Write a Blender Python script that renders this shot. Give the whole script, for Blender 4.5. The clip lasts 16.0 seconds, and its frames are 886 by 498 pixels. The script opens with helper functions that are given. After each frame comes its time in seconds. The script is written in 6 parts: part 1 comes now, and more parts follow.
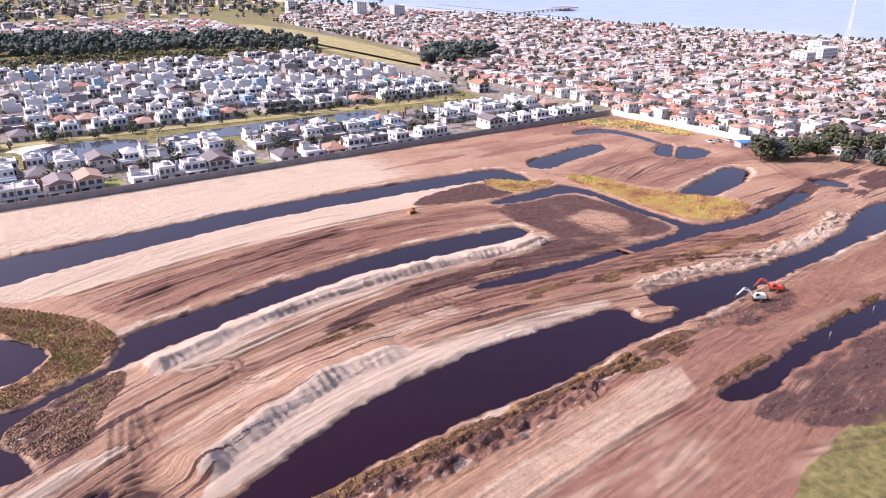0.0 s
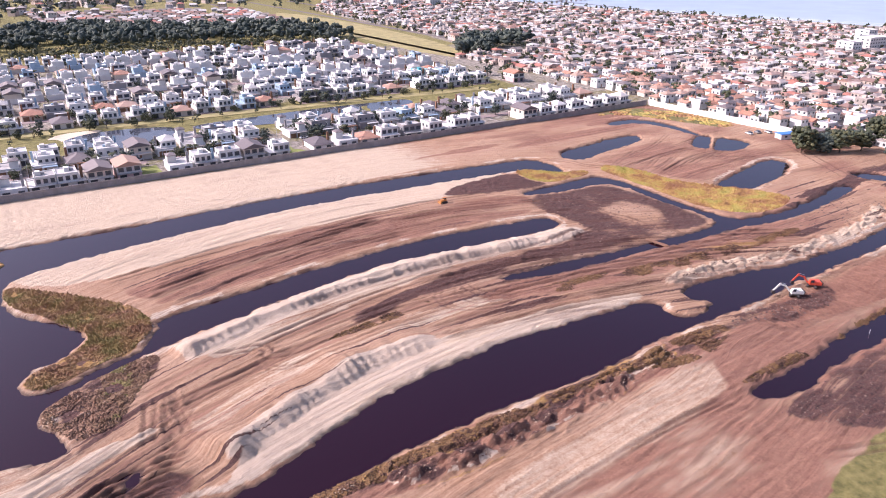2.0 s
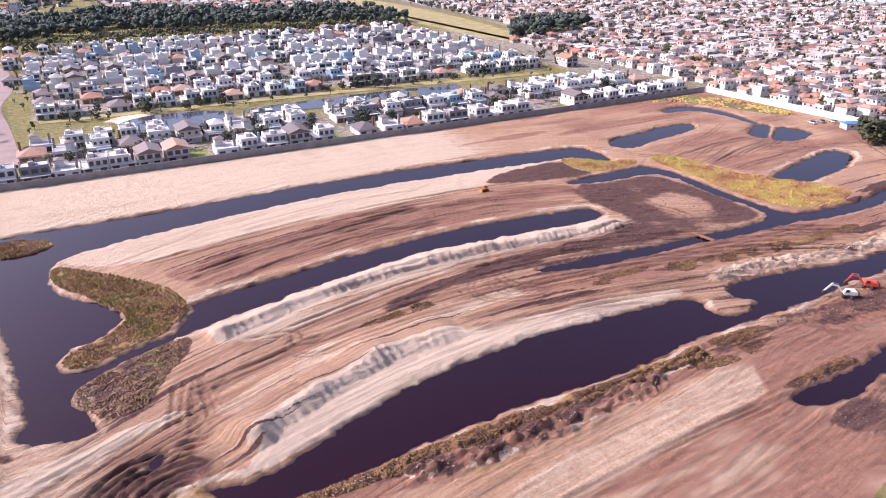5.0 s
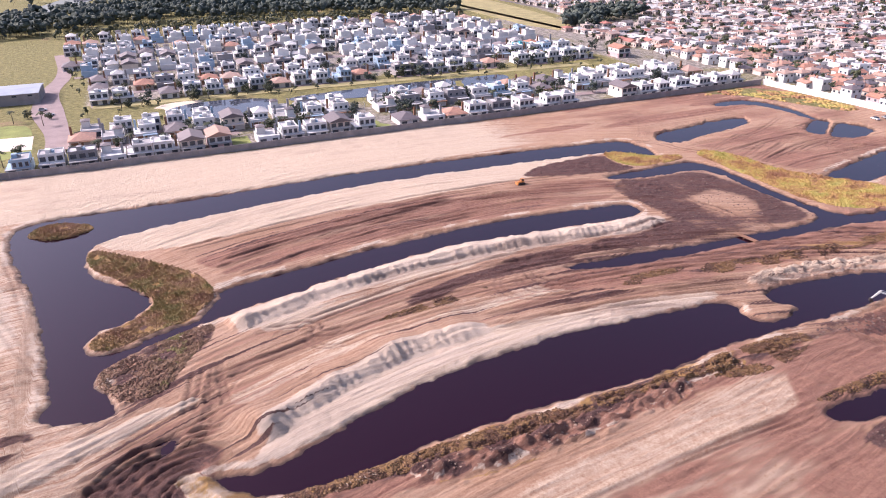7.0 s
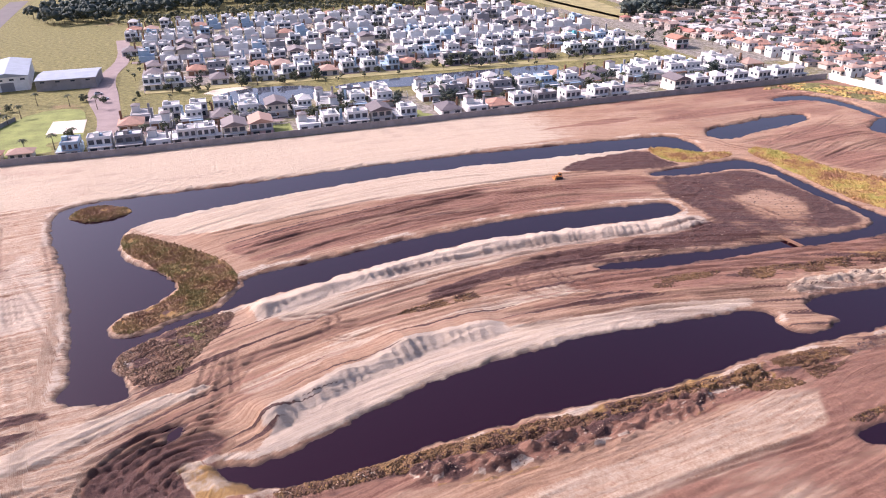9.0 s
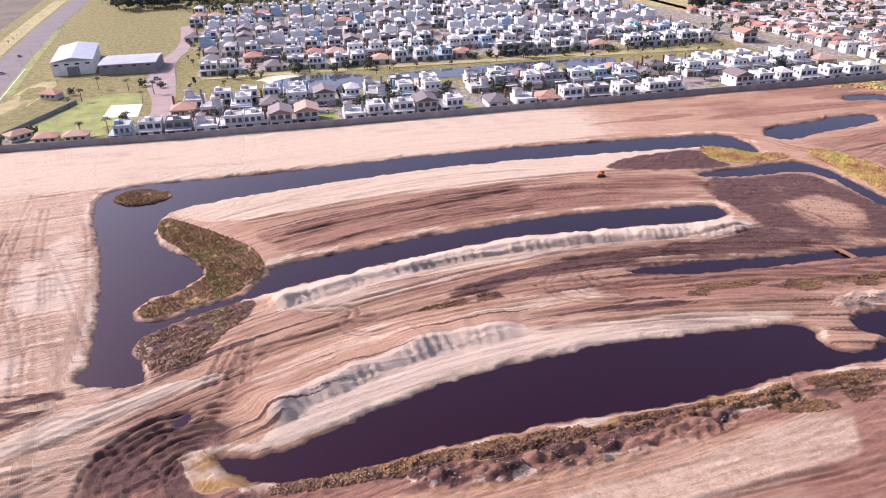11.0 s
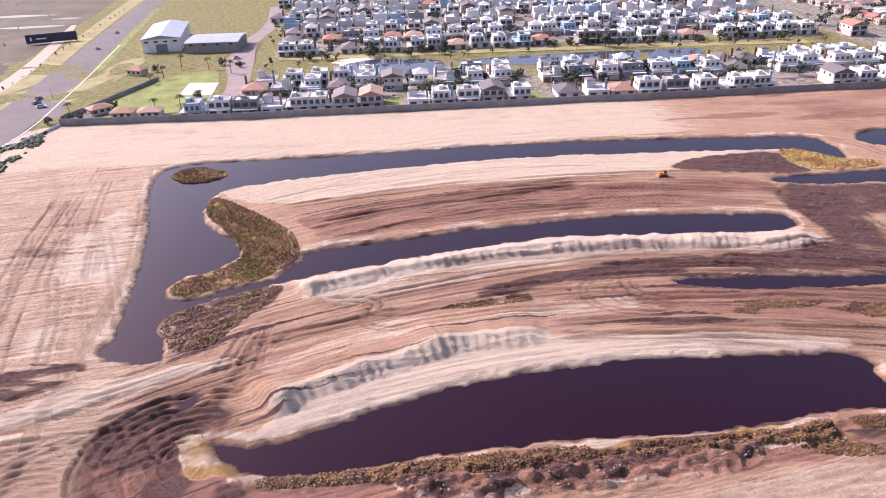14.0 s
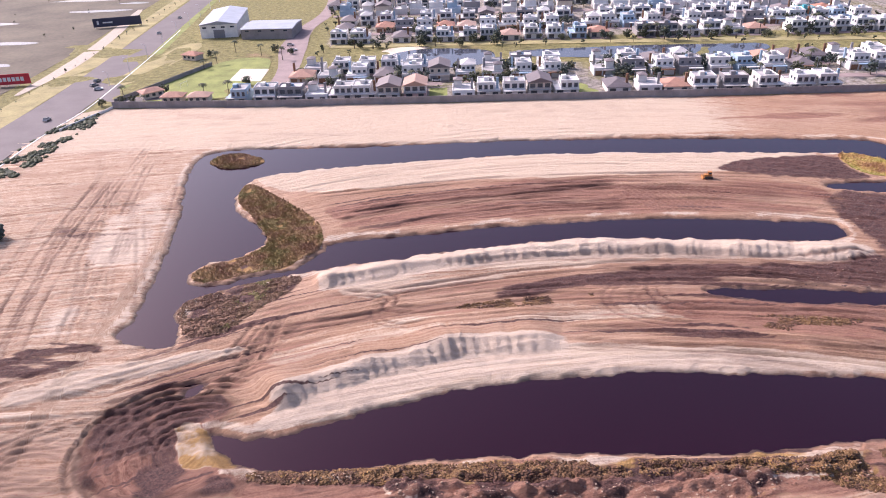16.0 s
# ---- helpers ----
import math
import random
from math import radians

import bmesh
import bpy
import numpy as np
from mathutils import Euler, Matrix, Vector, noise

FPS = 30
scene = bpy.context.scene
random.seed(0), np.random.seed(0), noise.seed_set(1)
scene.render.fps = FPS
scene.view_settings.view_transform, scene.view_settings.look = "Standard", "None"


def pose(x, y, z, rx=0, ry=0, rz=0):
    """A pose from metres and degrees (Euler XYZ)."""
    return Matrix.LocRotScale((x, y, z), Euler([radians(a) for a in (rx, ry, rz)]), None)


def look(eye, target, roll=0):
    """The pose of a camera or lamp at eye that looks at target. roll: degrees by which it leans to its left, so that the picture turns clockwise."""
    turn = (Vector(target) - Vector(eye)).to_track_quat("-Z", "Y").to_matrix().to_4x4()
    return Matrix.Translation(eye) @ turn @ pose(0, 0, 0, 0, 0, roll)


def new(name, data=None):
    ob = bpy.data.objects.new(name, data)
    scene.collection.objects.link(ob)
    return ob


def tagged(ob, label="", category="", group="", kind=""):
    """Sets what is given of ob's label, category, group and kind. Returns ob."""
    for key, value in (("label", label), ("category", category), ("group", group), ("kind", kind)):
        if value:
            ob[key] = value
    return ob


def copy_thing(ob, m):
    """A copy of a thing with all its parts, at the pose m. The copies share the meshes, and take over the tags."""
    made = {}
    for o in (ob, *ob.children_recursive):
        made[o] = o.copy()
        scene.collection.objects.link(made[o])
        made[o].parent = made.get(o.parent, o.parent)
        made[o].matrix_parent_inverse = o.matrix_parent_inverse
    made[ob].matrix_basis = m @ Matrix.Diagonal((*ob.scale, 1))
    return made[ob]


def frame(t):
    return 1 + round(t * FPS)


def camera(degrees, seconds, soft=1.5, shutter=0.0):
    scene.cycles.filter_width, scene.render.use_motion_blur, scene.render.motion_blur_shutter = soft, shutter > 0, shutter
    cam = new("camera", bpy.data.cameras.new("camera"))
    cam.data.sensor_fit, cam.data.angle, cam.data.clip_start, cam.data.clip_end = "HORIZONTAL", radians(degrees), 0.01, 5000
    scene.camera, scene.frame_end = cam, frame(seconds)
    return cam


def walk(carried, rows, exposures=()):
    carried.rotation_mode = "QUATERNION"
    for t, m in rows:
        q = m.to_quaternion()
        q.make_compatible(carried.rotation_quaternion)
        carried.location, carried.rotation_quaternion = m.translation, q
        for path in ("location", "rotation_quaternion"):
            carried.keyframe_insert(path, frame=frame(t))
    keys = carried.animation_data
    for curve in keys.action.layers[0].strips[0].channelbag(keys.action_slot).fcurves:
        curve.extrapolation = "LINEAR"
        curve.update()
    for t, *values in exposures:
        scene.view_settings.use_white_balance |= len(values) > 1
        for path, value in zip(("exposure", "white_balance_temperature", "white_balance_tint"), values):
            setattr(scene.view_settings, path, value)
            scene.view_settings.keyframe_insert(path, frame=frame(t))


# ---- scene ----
cam = camera(63.5, 16.0, soft=1.0)
METRES, EYE, TILT, LEAN, TURN = 66.25, 95.0, 0.0, 0.0, -36.5
ROWS = [
    (0.0, 0.0, 0.0, 0.0, 0.3, -22.67, -0.71),
    (0.5, 0.003, -0.0005, 0.0009, 1.04, -22.9, -0.62),
    (1.0, 0.0067, 0.0009, 0.0006, 1.75, -23.12, -0.54),
    (1.5, 0.0107, 0.0037, -0.0004, 2.43, -23.32, -0.46),
    (2.0, 0.0154, 0.0086, -0.0025, 3.06, -23.5, -0.39),
    (2.5, 0.0207, 0.0157, -0.0038, 3.59, -23.71, -0.31),
    (3.0, 0.0329, 0.0225, 0.0014, 4.2, -23.97, -0.21),
    (3.5, 0.0472, 0.0301, 0.0019, 4.97, -24.17, -0.1),
    (4.0, 0.064, 0.0407, 0.0017, 5.79, -24.36, 0.01),
    (6.5, 0.1845, 0.1166, -0.0029, 11.07, -25.34, 0.58),
    (7.0, 0.213, 0.1366, -0.0038, 12.26, -25.55, 0.67),
    (7.5, 0.2427, 0.1587, -0.0049, 13.37, -25.76, 0.76),
    (8.0, 0.2726, 0.1815, -0.0062, 14.51, -25.97, 0.83),
    (8.5, 0.3022, 0.206, -0.0076, 15.88, -26.17, 0.91),
    (9.0, 0.3332, 0.231, -0.009, 17.23, -26.37, 0.99),
    (9.5, 0.3635, 0.2579, -0.0106, 18.48, -26.56, 1.06),
    (10.0, 0.3925, 0.2857, -0.0119, 19.85, -26.74, 1.11),
    (12.5, 0.5369, 0.4392, -0.0213, 26.82, -27.56, 1.46),
    (13.0, 0.5626, 0.4725, -0.0235, 28.11, -27.73, 1.5),
    (13.5, 0.5874, 0.507, -0.0259, 29.43, -27.9, 1.53),
    (14.0, 0.6123, 0.5408, -0.0286, 30.75, -28.06, 1.57),
    (14.5, 0.6355, 0.5761, -0.0313, 32.14, -28.21, 1.6),
    (15.0, 0.6588, 0.6116, -0.0339, 33.51, -28.36, 1.67),
    (15.5, 0.6824, 0.6478, -0.0364, 34.86, -28.54, 1.75),
    (16.0, 0.7057, 0.6848, -0.0392, 36.24, -28.73, 1.82),
]
walk(cam, [(t, pose(0, 0, EYE, TILT, LEAN, TURN) @ pose(METRES * x, METRES * y, METRES * z, 90 + pitch, roll, yaw)) for t, x, y, z, yaw, pitch, roll in ROWS],
     exposures=[(0.0, 0.62, 5900, 26), (16.0, 0.62, 5900, 26)])

# ---- light ----
SUN_AZ, SUN_EL = radians(-57), radians(38)   # azimuth from +y towards +x
sun_way = Vector((math.sin(SUN_AZ) * math.cos(SUN_EL), math.cos(SUN_AZ) * math.cos(SUN_EL), math.sin(SUN_EL)))
world = bpy.data.worlds.new("world")
scene.world = world
world.use_nodes = True
wn = world.node_tree.nodes
sky = wn.new("ShaderNodeTexSky")
sky.sky_type, sky.sun_disc = "NISHITA", False
sky.sun_elevation, sky.sun_rotation = SUN_EL, SUN_AZ
sky.air_density, sky.dust_density = 1.0, 5.0
wn["Background"].inputs[1].default_value = 0.15
world.node_tree.links.new(sky.outputs[0], wn["Background"].inputs[0])
sun_data = bpy.data.lights.new("sun", "SUN")
sun_data.energy, sun_data.angle, sun_data.color = 3.9, radians(0.6), (1.0, 0.91, 0.80)
sun = new("sun", sun_data)
sun.matrix_world = look(sun_way * 400, (0, 0, 0))

# ---- materials ----


def nodes_of(name):
    m = bpy.data.materials.new(name)
    m.use_nodes = True
    nt = m.node_tree
    return m, nt, nt.nodes["Principled BSDF"]


def link(nt, a, b):
    nt.links.new(a, b)


def noise_node(nt, scale, detail=4.0, rough=0.55, vec=None):
    n = nt.nodes.new("ShaderNodeTexNoise")
    n.inputs["Scale"].default_value, n.inputs["Detail"].default_value, n.inputs["Roughness"].default_value = scale, detail, rough
    if vec is not None:
        link(nt, vec, n.inputs["Vector"])
    return n.outputs["Fac"]


def math_node(nt, op, a, b=0.0, clamp=False):
    n = nt.nodes.new("ShaderNodeMath")
    n.operation, n.use_clamp = op, clamp
    for i, v in enumerate((a, b)):
        if isinstance(v, (int, float)):
            n.inputs[i].default_value = v
        else:
            link(nt, v, n.inputs[i])
    return n.outputs[0]


def ramp(nt, fac, lo, hi):
    n = nt.nodes.new("ShaderNodeMapRange")
    n.inputs["From Min"].default_value, n.inputs["From Max"].default_value = lo, hi
    link(nt, fac, n.inputs["Value"])
    return n.outputs[0]


def blend(nt, fac, a, b):
    n = nt.nodes.new("ShaderNodeMix")
    n.data_type = "RGBA"
    for sock, v in ((n.inputs[0], fac), (n.inputs[6], a), (n.inputs[7], b)):
        if isinstance(v, (int, float)):
            sock.default_value = v
        elif isinstance(v, tuple):
            sock.default_value = (*v, 1.0)
        else:
            link(nt, v, sock)
    return n.outputs[2]


def bump(nt, height, strength, distance, bsdf):
    n = nt.nodes.new("ShaderNodeBump")
    n.inputs["Strength"].default_value, n.inputs["Distance"].default_value = strength, distance
    link(nt, height, n.inputs["Height"])
    link(nt, n.outputs[0], bsdf.inputs["Normal"])


def shade(col, k):
    return tuple(min(1.0, c * k) for c in col)


def surface(name, col, rough=0.8, metal=0.0, scale=0.6, var=0.25, fine=8.0, rand=0.0, tint=None, relief=0.02):
    """Painted, plastered or natural surface: stains, grain and a little relief; rand varies it from object to object."""
    m, nt, b = nodes_of(name)
    pos = nt.nodes.new("ShaderNodeNewGeometry").outputs["Position"]
    big, small = noise_node(nt, scale, 5, 0.6, pos), noise_node(nt, fine, 3, 0.6, pos)
    fac = math_node(nt, "ADD", math_node(nt, "MULTIPLY", big, 0.65), math_node(nt, "MULTIPLY", small, 0.35))
    c = blend(nt, ramp(nt, fac, 0.3, 0.7), shade(col, 1 - var), shade(col, 1 + var * 0.5))
    if rand:
        r = nt.nodes.new("ShaderNodeObjectInfo").outputs["Random"]
        c = blend(nt, math_node(nt, "MULTIPLY", r, rand), c, tint or shade(col, 0.4))
    link(nt, c, b.inputs["Base Color"])
    b.inputs["Roughness"].default_value, b.inputs["Metallic"].default_value = rough, metal
    bump(nt, small, 0.3, relief, b)
    return m


def island_surface(name, cols, rough=0.85, patchy=0.0):
    """Many joined pieces, each with its own tone from a short list of colours."""
    m, nt, b = nodes_of(name)
    g = nt.nodes.new("ShaderNodeNewGeometry")
    cr = nt.nodes.new("ShaderNodeValToRGB")
    cr.color_ramp.interpolation = "CONSTANT"
    els = cr.color_ramp.elements
    while len(els) < len(cols):
        els.new(0.5)
    for i, c in enumerate(cols):
        els[i].position, els[i].color = i / len(cols), (*c, 1)
    pick_tone = g.outputs["Random Per Island"]
    if patchy:
        area_n = ramp(nt, noise_node(nt, 0.09, 3, 0.6, g.outputs["Position"]), 0.32, 0.68)
        pick_tone = math_node(nt, "ADD", math_node(nt, "MULTIPLY", pick_tone, 1 - patchy), math_node(nt, "MULTIPLY", area_n, patchy * 0.98))
    link(nt, pick_tone, cr.inputs[0])
    n = noise_node(nt, 0.9, 5, 0.65, g.outputs["Position"])
    c = blend(nt, ramp(nt, n, 0.3, 0.75), blend(nt, 0.35, cr.outputs[0], (0.02, 0.02, 0.02)), cr.outputs[0])
    link(nt, c, b.inputs["Base Color"])
    b.inputs["Roughness"].default_value = rough
    bump(nt, n, 0.3, 0.05, b)
    return m


def attribute(nt, name):
    n = nt.nodes.new("ShaderNodeAttribute")
    n.attribute_name = name
    return n


def ground_material():
    m, nt, b = nodes_of("earthworks_soil")
    pos = nt.nodes.new("ShaderNodeNewGeometry").outputs["Position"]
    flow, cross = attribute(nt, "flow").outputs["Vector"], attribute(nt, "cross").outputs["Vector"]
    n_big, n_mid, n_fine = noise_node(nt, 0.035, 5, 0.6, pos), noise_node(nt, 0.35, 6, 0.7, pos), noise_node(nt, 1.7, 6, 0.8, pos)
    across = nt.nodes.new("ShaderNodeSeparateXYZ")
    link(nt, flow, across.inputs[0])
    along = noise_node(nt, 0.45, 3, 0.6, flow)

    def stripes(scale, sway, detail):
        """Grader and wheel lines: tones that change across the way driven and hold along it."""
        n = nt.nodes.new("ShaderNodeTexNoise")
        n.noise_dimensions = "1D"
        n.inputs["Scale"].default_value, n.inputs["Detail"].default_value, n.inputs["Roughness"].default_value = scale, detail, 0.7
        link(nt, math_node(nt, "ADD", across.outputs[1], math_node(nt, "MULTIPLY", noise_node(nt, 0.018, 3, 0.5, pos), sway)), n.inputs["W"])
        return n.outputs["Fac"]

    combed = stripes(0.75, 4.0, 5)
    crossed = stripes(1.15, 10.0, 4)
    pickm = ramp(nt, along, 0.42, 0.58)
    streak = math_node(nt, "ADD", math_node(nt, "MULTIPLY", combed, pickm), math_node(nt, "MULTIPLY", crossed, math_node(nt, "SUBTRACT", 1.0, pickm)))
    calm = math_node(nt, "SUBTRACT", 1.0, math_node(nt, "MULTIPLY", attribute(nt, "smooth").outputs["Fac"], 0.75))
    streak = math_node(nt, "ADD", 0.5, math_node(nt, "MULTIPLY", math_node(nt, "SUBTRACT", streak, 0.5), calm))

    def lines(vec, scale, where, lo, hi, width):
        """Thin wheel marks: the level lines of a noise stretched along the way driven."""
        n = noise_node(nt, scale, 2.5, 0.55, vec)
        off = math_node(nt, "ABSOLUTE", math_node(nt, "SUBTRACT", n, 0.5))
        thin = math_node(nt, "SUBTRACT", 1.0, ramp(nt, off, 0.0, width))
        return math_node(nt, "MULTIPLY", thin, ramp(nt, where, lo, hi))

    patch = noise_node(nt, 0.06, 3, 0.6, pos)
    marks = math_node(nt, "MAXIMUM", lines(flow, 1.5, patch, 0.46, 0.6, 0.04), math_node(nt, "MULTIPLY", lines(cross, 1.4, patch, 0.50, 0.40, 0.03), 0.35))
    marks = math_node(nt, "MAXIMUM", marks, math_node(nt, "MULTIPLY", lines(flow, 3.1, n_mid, 0.45, 0.62, 0.06), 0.6))
    mixn = math_node(nt, "ADD", math_node(nt, "MULTIPLY", n_mid, 0.2), math_node(nt, "ADD", math_node(nt, "MULTIPLY", streak, 0.48), math_node(nt, "MULTIPLY", n_fine, 0.32)))
    tone = ramp(nt, mixn, 0.40, 0.60)
    sand = blend(nt, tone, (0.24, 0.125, 0.072), (0.47, 0.285, 0.178))
    sand = blend(nt, ramp(nt, n_big, 0.35, 0.65), sand, blend(nt, tone, (0.30, 0.170, 0.105), (0.51, 0.335, 0.23)))
    pale = blend(nt, tone, (0.42, 0.305, 0.215), (0.585, 0.465, 0.352))
    white = blend(nt, ramp(nt, mixn, 0.35, 0.62), (0.41, 0.30, 0.22), (0.61, 0.49, 0.385))
    brown = blend(nt, tone, (0.155, 0.062, 0.040), (0.37, 0.195, 0.13))
    mud = blend(nt, ramp(nt, math_node(nt, "ADD", math_node(nt, "MULTIPLY", n_fine, 0.5), math_node(nt, "MULTIPLY", mixn, 0.5)), 0.4, 0.62), (0.030, 0.012, 0.011), (0.150, 0.068, 0.055))
    ochre = blend(nt, tone, (0.19, 0.095, 0.025), (0.42, 0.25, 0.085))
    grass = blend(nt, ramp(nt, n_mid, 0.35, 0.65), (0.10, 0.092, 0.022), (0.26, 0.22, 0.075))
    urban = blend(nt, ramp(nt, n_mid, 0.38, 0.62), (0.11, 0.095, 0.065), (0.36, 0.31, 0.28))
    c = sand
    for name, col in (("pale", pale), ("brown", brown), ("white", white), ("ochre", ochre), ("grass", grass), ("mud", mud), ("urban", urban)):
        a = attribute(nt, name).outputs["Fac"]
        edge = math_node(nt, "ADD", a, math_node(nt, "MULTIPLY", math_node(nt, "SUBTRACT", mixn, 0.5), 1.7))
        gate = math_node(nt, "MULTIPLY", ramp(nt, edge, 0.38, 0.62), ramp(nt, a, 0.0, 0.12))
        c = blend(nt, gate, c, col)
    site = attribute(nt, "site").outputs["Fac"]
    smooth = attribute(nt, "smooth").outputs["Fac"]
    marks = math_node(nt, "MULTIPLY", math_node(nt, "MULTIPLY", marks, site), math_node(nt, "SUBTRACT", 1.0, smooth))
    c = blend(nt, math_node(nt, "MULTIPLY", marks, 0.5), c, blend(nt, 0.6, c, (0.05, 0.018, 0.012)))
    rut = attribute(nt, "rut").outputs["Fac"]
    c = blend(nt, math_node(nt, "MULTIPLY", rut, 0.8), c, (0.10, 0.042, 0.03))
    wet = attribute(nt, "wet").outputs["Fac"]
    c = blend(nt, math_node(nt, "MULTIPLY", wet, 0.85), c, (0.035, 0.016, 0.016))
    link(nt, c, b.inputs["Base Color"])
    b.inputs["Roughness"].default_value = 0.92
    h = math_node(nt, "ADD", math_node(nt, "MULTIPLY", streak, 0.5), math_node(nt, "ADD", math_node(nt, "MULTIPLY", n_mid, 0.30), math_node(nt, "MULTIPLY", n_fine, 0.65)))
    h = math_node(nt, "SUBTRACT", h, math_node(nt, "MULTIPLY", marks, 0.10))
    bump(nt, h, 1.0, 0.85, b)
    return m


def water_material(name, col, rough=0.04):
    m, nt, b = nodes_of(name)
    pos = nt.nodes.new("ShaderNodeNewGeometry").outputs["Position"]
    n = noise_node(nt, 0.02, 3, 0.5, pos)
    link(nt, blend(nt, n, shade(col, 0.75), shade(col, 1.25)), b.inputs["Base Color"])
    b.inputs["Roughness"].default_value, b.inputs["IOR"].default_value = rough, 1.75
    b.inputs["Specular Tint"].default_value = (0.27, 0.14, 0.20, 1.0)
    bump(nt, noise_node(nt, 1.2, 3, 0.6, pos), 0.06, 0.1, b)
    return m


M_GROUND = ground_material()
M_WATER = water_material("dark_pond_water", (0.013, 0.003, 0.007))
# Sky reflection and distance haze are put into the sea's pale base colour.
M_SEA = water_material("haze_toned_sea", (0.36, 0.43, 0.53), 0.3)

# ---- the lie of the land ----
WATER_Z = -0.8


def chaikin(pts, closed=True, rounds=2):
    p = np.array(pts, float)
    for _ in range(rounds):
        q = np.roll(p, -1, axis=0) if closed else p[1:]
        a = p if closed else p[:-1]
        s = np.empty((2 * len(a), 2))
        s[0::2], s[1::2] = a * 0.75 + q * 0.25, a * 0.25 + q * 0.75
        p = s if closed else np.vstack([p[:1], s, p[-1:]])
    return p


def hash2(i, j, seed):
    h = np.sin(i * 127.1 + j * 311.7 + seed * 74.7) * 43758.5453
    return h - np.floor(h)


def vnoise(x, y, seed=0):
    i, j = np.floor(x), np.floor(y)
    f, g = x - i, y - j
    f, g = f * f * (3 - 2 * f), g * g * (3 - 2 * g)
    a, b = hash2(i, j, seed), hash2(i + 1, j, seed)
    c, d = hash2(i, j + 1, seed), hash2(i + 1, j + 1, seed)
    return (a + (b - a) * f) * (1 - g) + (c + (d - c) * f) * g - 0.5


def fbm(x, y, seed=0, octaves=4):
    return sum(vnoise(x * 2 ** k, y * 2 ** k, seed + k) * 0.5 ** k for k in range(octaves))


def step(d, a, b):
    t = np.clip((d - a) / (b - a), 0, 1)
    return t * t * (3 - 2 * t)


def inside_distance(X, Y, poly, reach=30.0):
    """Distance to a closed outline, negative within; far points get the reach."""
    p = np.asarray(poly, float)
    out = np.full(X.shape, float(reach))
    lo, hi = p.min(0) - reach, p.max(0) + reach
    sel = (X > lo[0]) & (X < hi[0]) & (Y > lo[1]) & (Y < hi[1])
    x, y = X[sel], Y[sel]
    d2, odd = np.full(x.shape, 1e9), np.zeros(x.shape, bool)
    for a, b in zip(p, np.roll(p, -1, axis=0)):
        e = b - a
        t = np.clip(((x - a[0]) * e[0] + (y - a[1]) * e[1]) / max(e @ e, 1e-9), 0, 1)
        d2 = np.minimum(d2, (x - a[0] - t * e[0]) ** 2 + (y - a[1] - t * e[1]) ** 2)
        if a[1] != b[1]:
            odd ^= ((a[1] > y) != (b[1] > y)) & (x < (b[0] - a[0]) * (y - a[1]) / (b[1] - a[1]) + a[0])
    out[sel] = np.minimum(np.where(odd, -1, 1) * np.sqrt(d2), reach)
    return out


def line_distance(X, Y, line, reach=15.0):
    """Distance to an open line, with the run along it and the side (positive to its left)."""
    p = np.asarray(line, float)
    D, S, side = np.full(X.shape, float(reach)), np.zeros(X.shape), np.ones(X.shape)
    lo, hi = p.min(0) - reach, p.max(0) + reach
    sel = (X > lo[0]) & (X < hi[0]) & (Y > lo[1]) & (Y < hi[1])
    x, y = X[sel], Y[sel]
    d, s, w, run = np.full(x.shape, float(reach)), np.zeros(x.shape), np.ones(x.shape), 0.0
    for a, b in zip(p[:-1], p[1:]):
        e = b - a
        n = math.hypot(*e)
        t = np.clip(((x - a[0]) * e[0] + (y - a[1]) * e[1]) / max(n * n, 1e-9), 0, 1)
        q = np.hypot(x - a[0] - t * e[0], y - a[1] - t * e[1])
        near = q < d
        d = np.where(near, q, d)
        s = np.where(near, run + t * n, s)
        w = np.where(near, np.sign(e[0] * (y - a[1]) - e[1] * (x - a[0])), w)
        run += n
    D[sel], S[sel], side[sel] = d, s, w
    return D, S, side



# Shores of the ponds and canals, as the plan gives them.
LAKE_NORTH = [(-12, 141), (-10, 148), (-12, 166), (-13, 181), (-17, 203), (-22, 224), (-26, 246), (-24, 256), (-14, 261), (3, 260), (45, 259), (87, 261), (129, 259), (169, 256),
              (206, 251), (219, 248), (218, 228), (212, 226), (206, 236), (196, 239), (164, 242), (125, 245), (86, 246), (46, 242), (8, 236), (0, 232), (-3, 227), (-4, 212)]
LAKE_SOUTH = [(2, 203), (13, 188), (12, 182), (8, 177), (1, 175), (-4, 170), (-3, 164), (4, 161.5), (11, 166), (26, 171), (31, 180), (31, 184), (57, 187), (73, 190), (97, 192), (122, 193), (146, 191), (160, 189),
              (173, 187), (171, 177), (156, 177.5), (134, 180), (111, 182), (96, 182), (80, 180), (50, 174), (28, 169.5), (18, 165.5), (5, 159.5), (-3, 154), (0, 147), (2, 142), (3, 137), (-7, 138)]
BIG_POND = [(18, 110), (22, 108), (29, 107.5), (42, 112), (53, 116), (64, 120), (75, 122), (87, 122.5), (107, 124.5), (124, 122.5), (140, 121), (153, 119), (151, 112), (152, 108), (157, 106), (166, 108), (167, 110.5),
            (162, 114), (167, 120), (191, 117), (206, 112.5), (232, 111), (270, 111), (290, 119), (320, 122), (340, 110), (289, 105), (247, 104), (218, 104), (198, 104), (173, 102), (155, 104),
            (135, 103), (112, 101), (87, 102), (59, 102), (46, 100), (27, 100), (22, 105)]
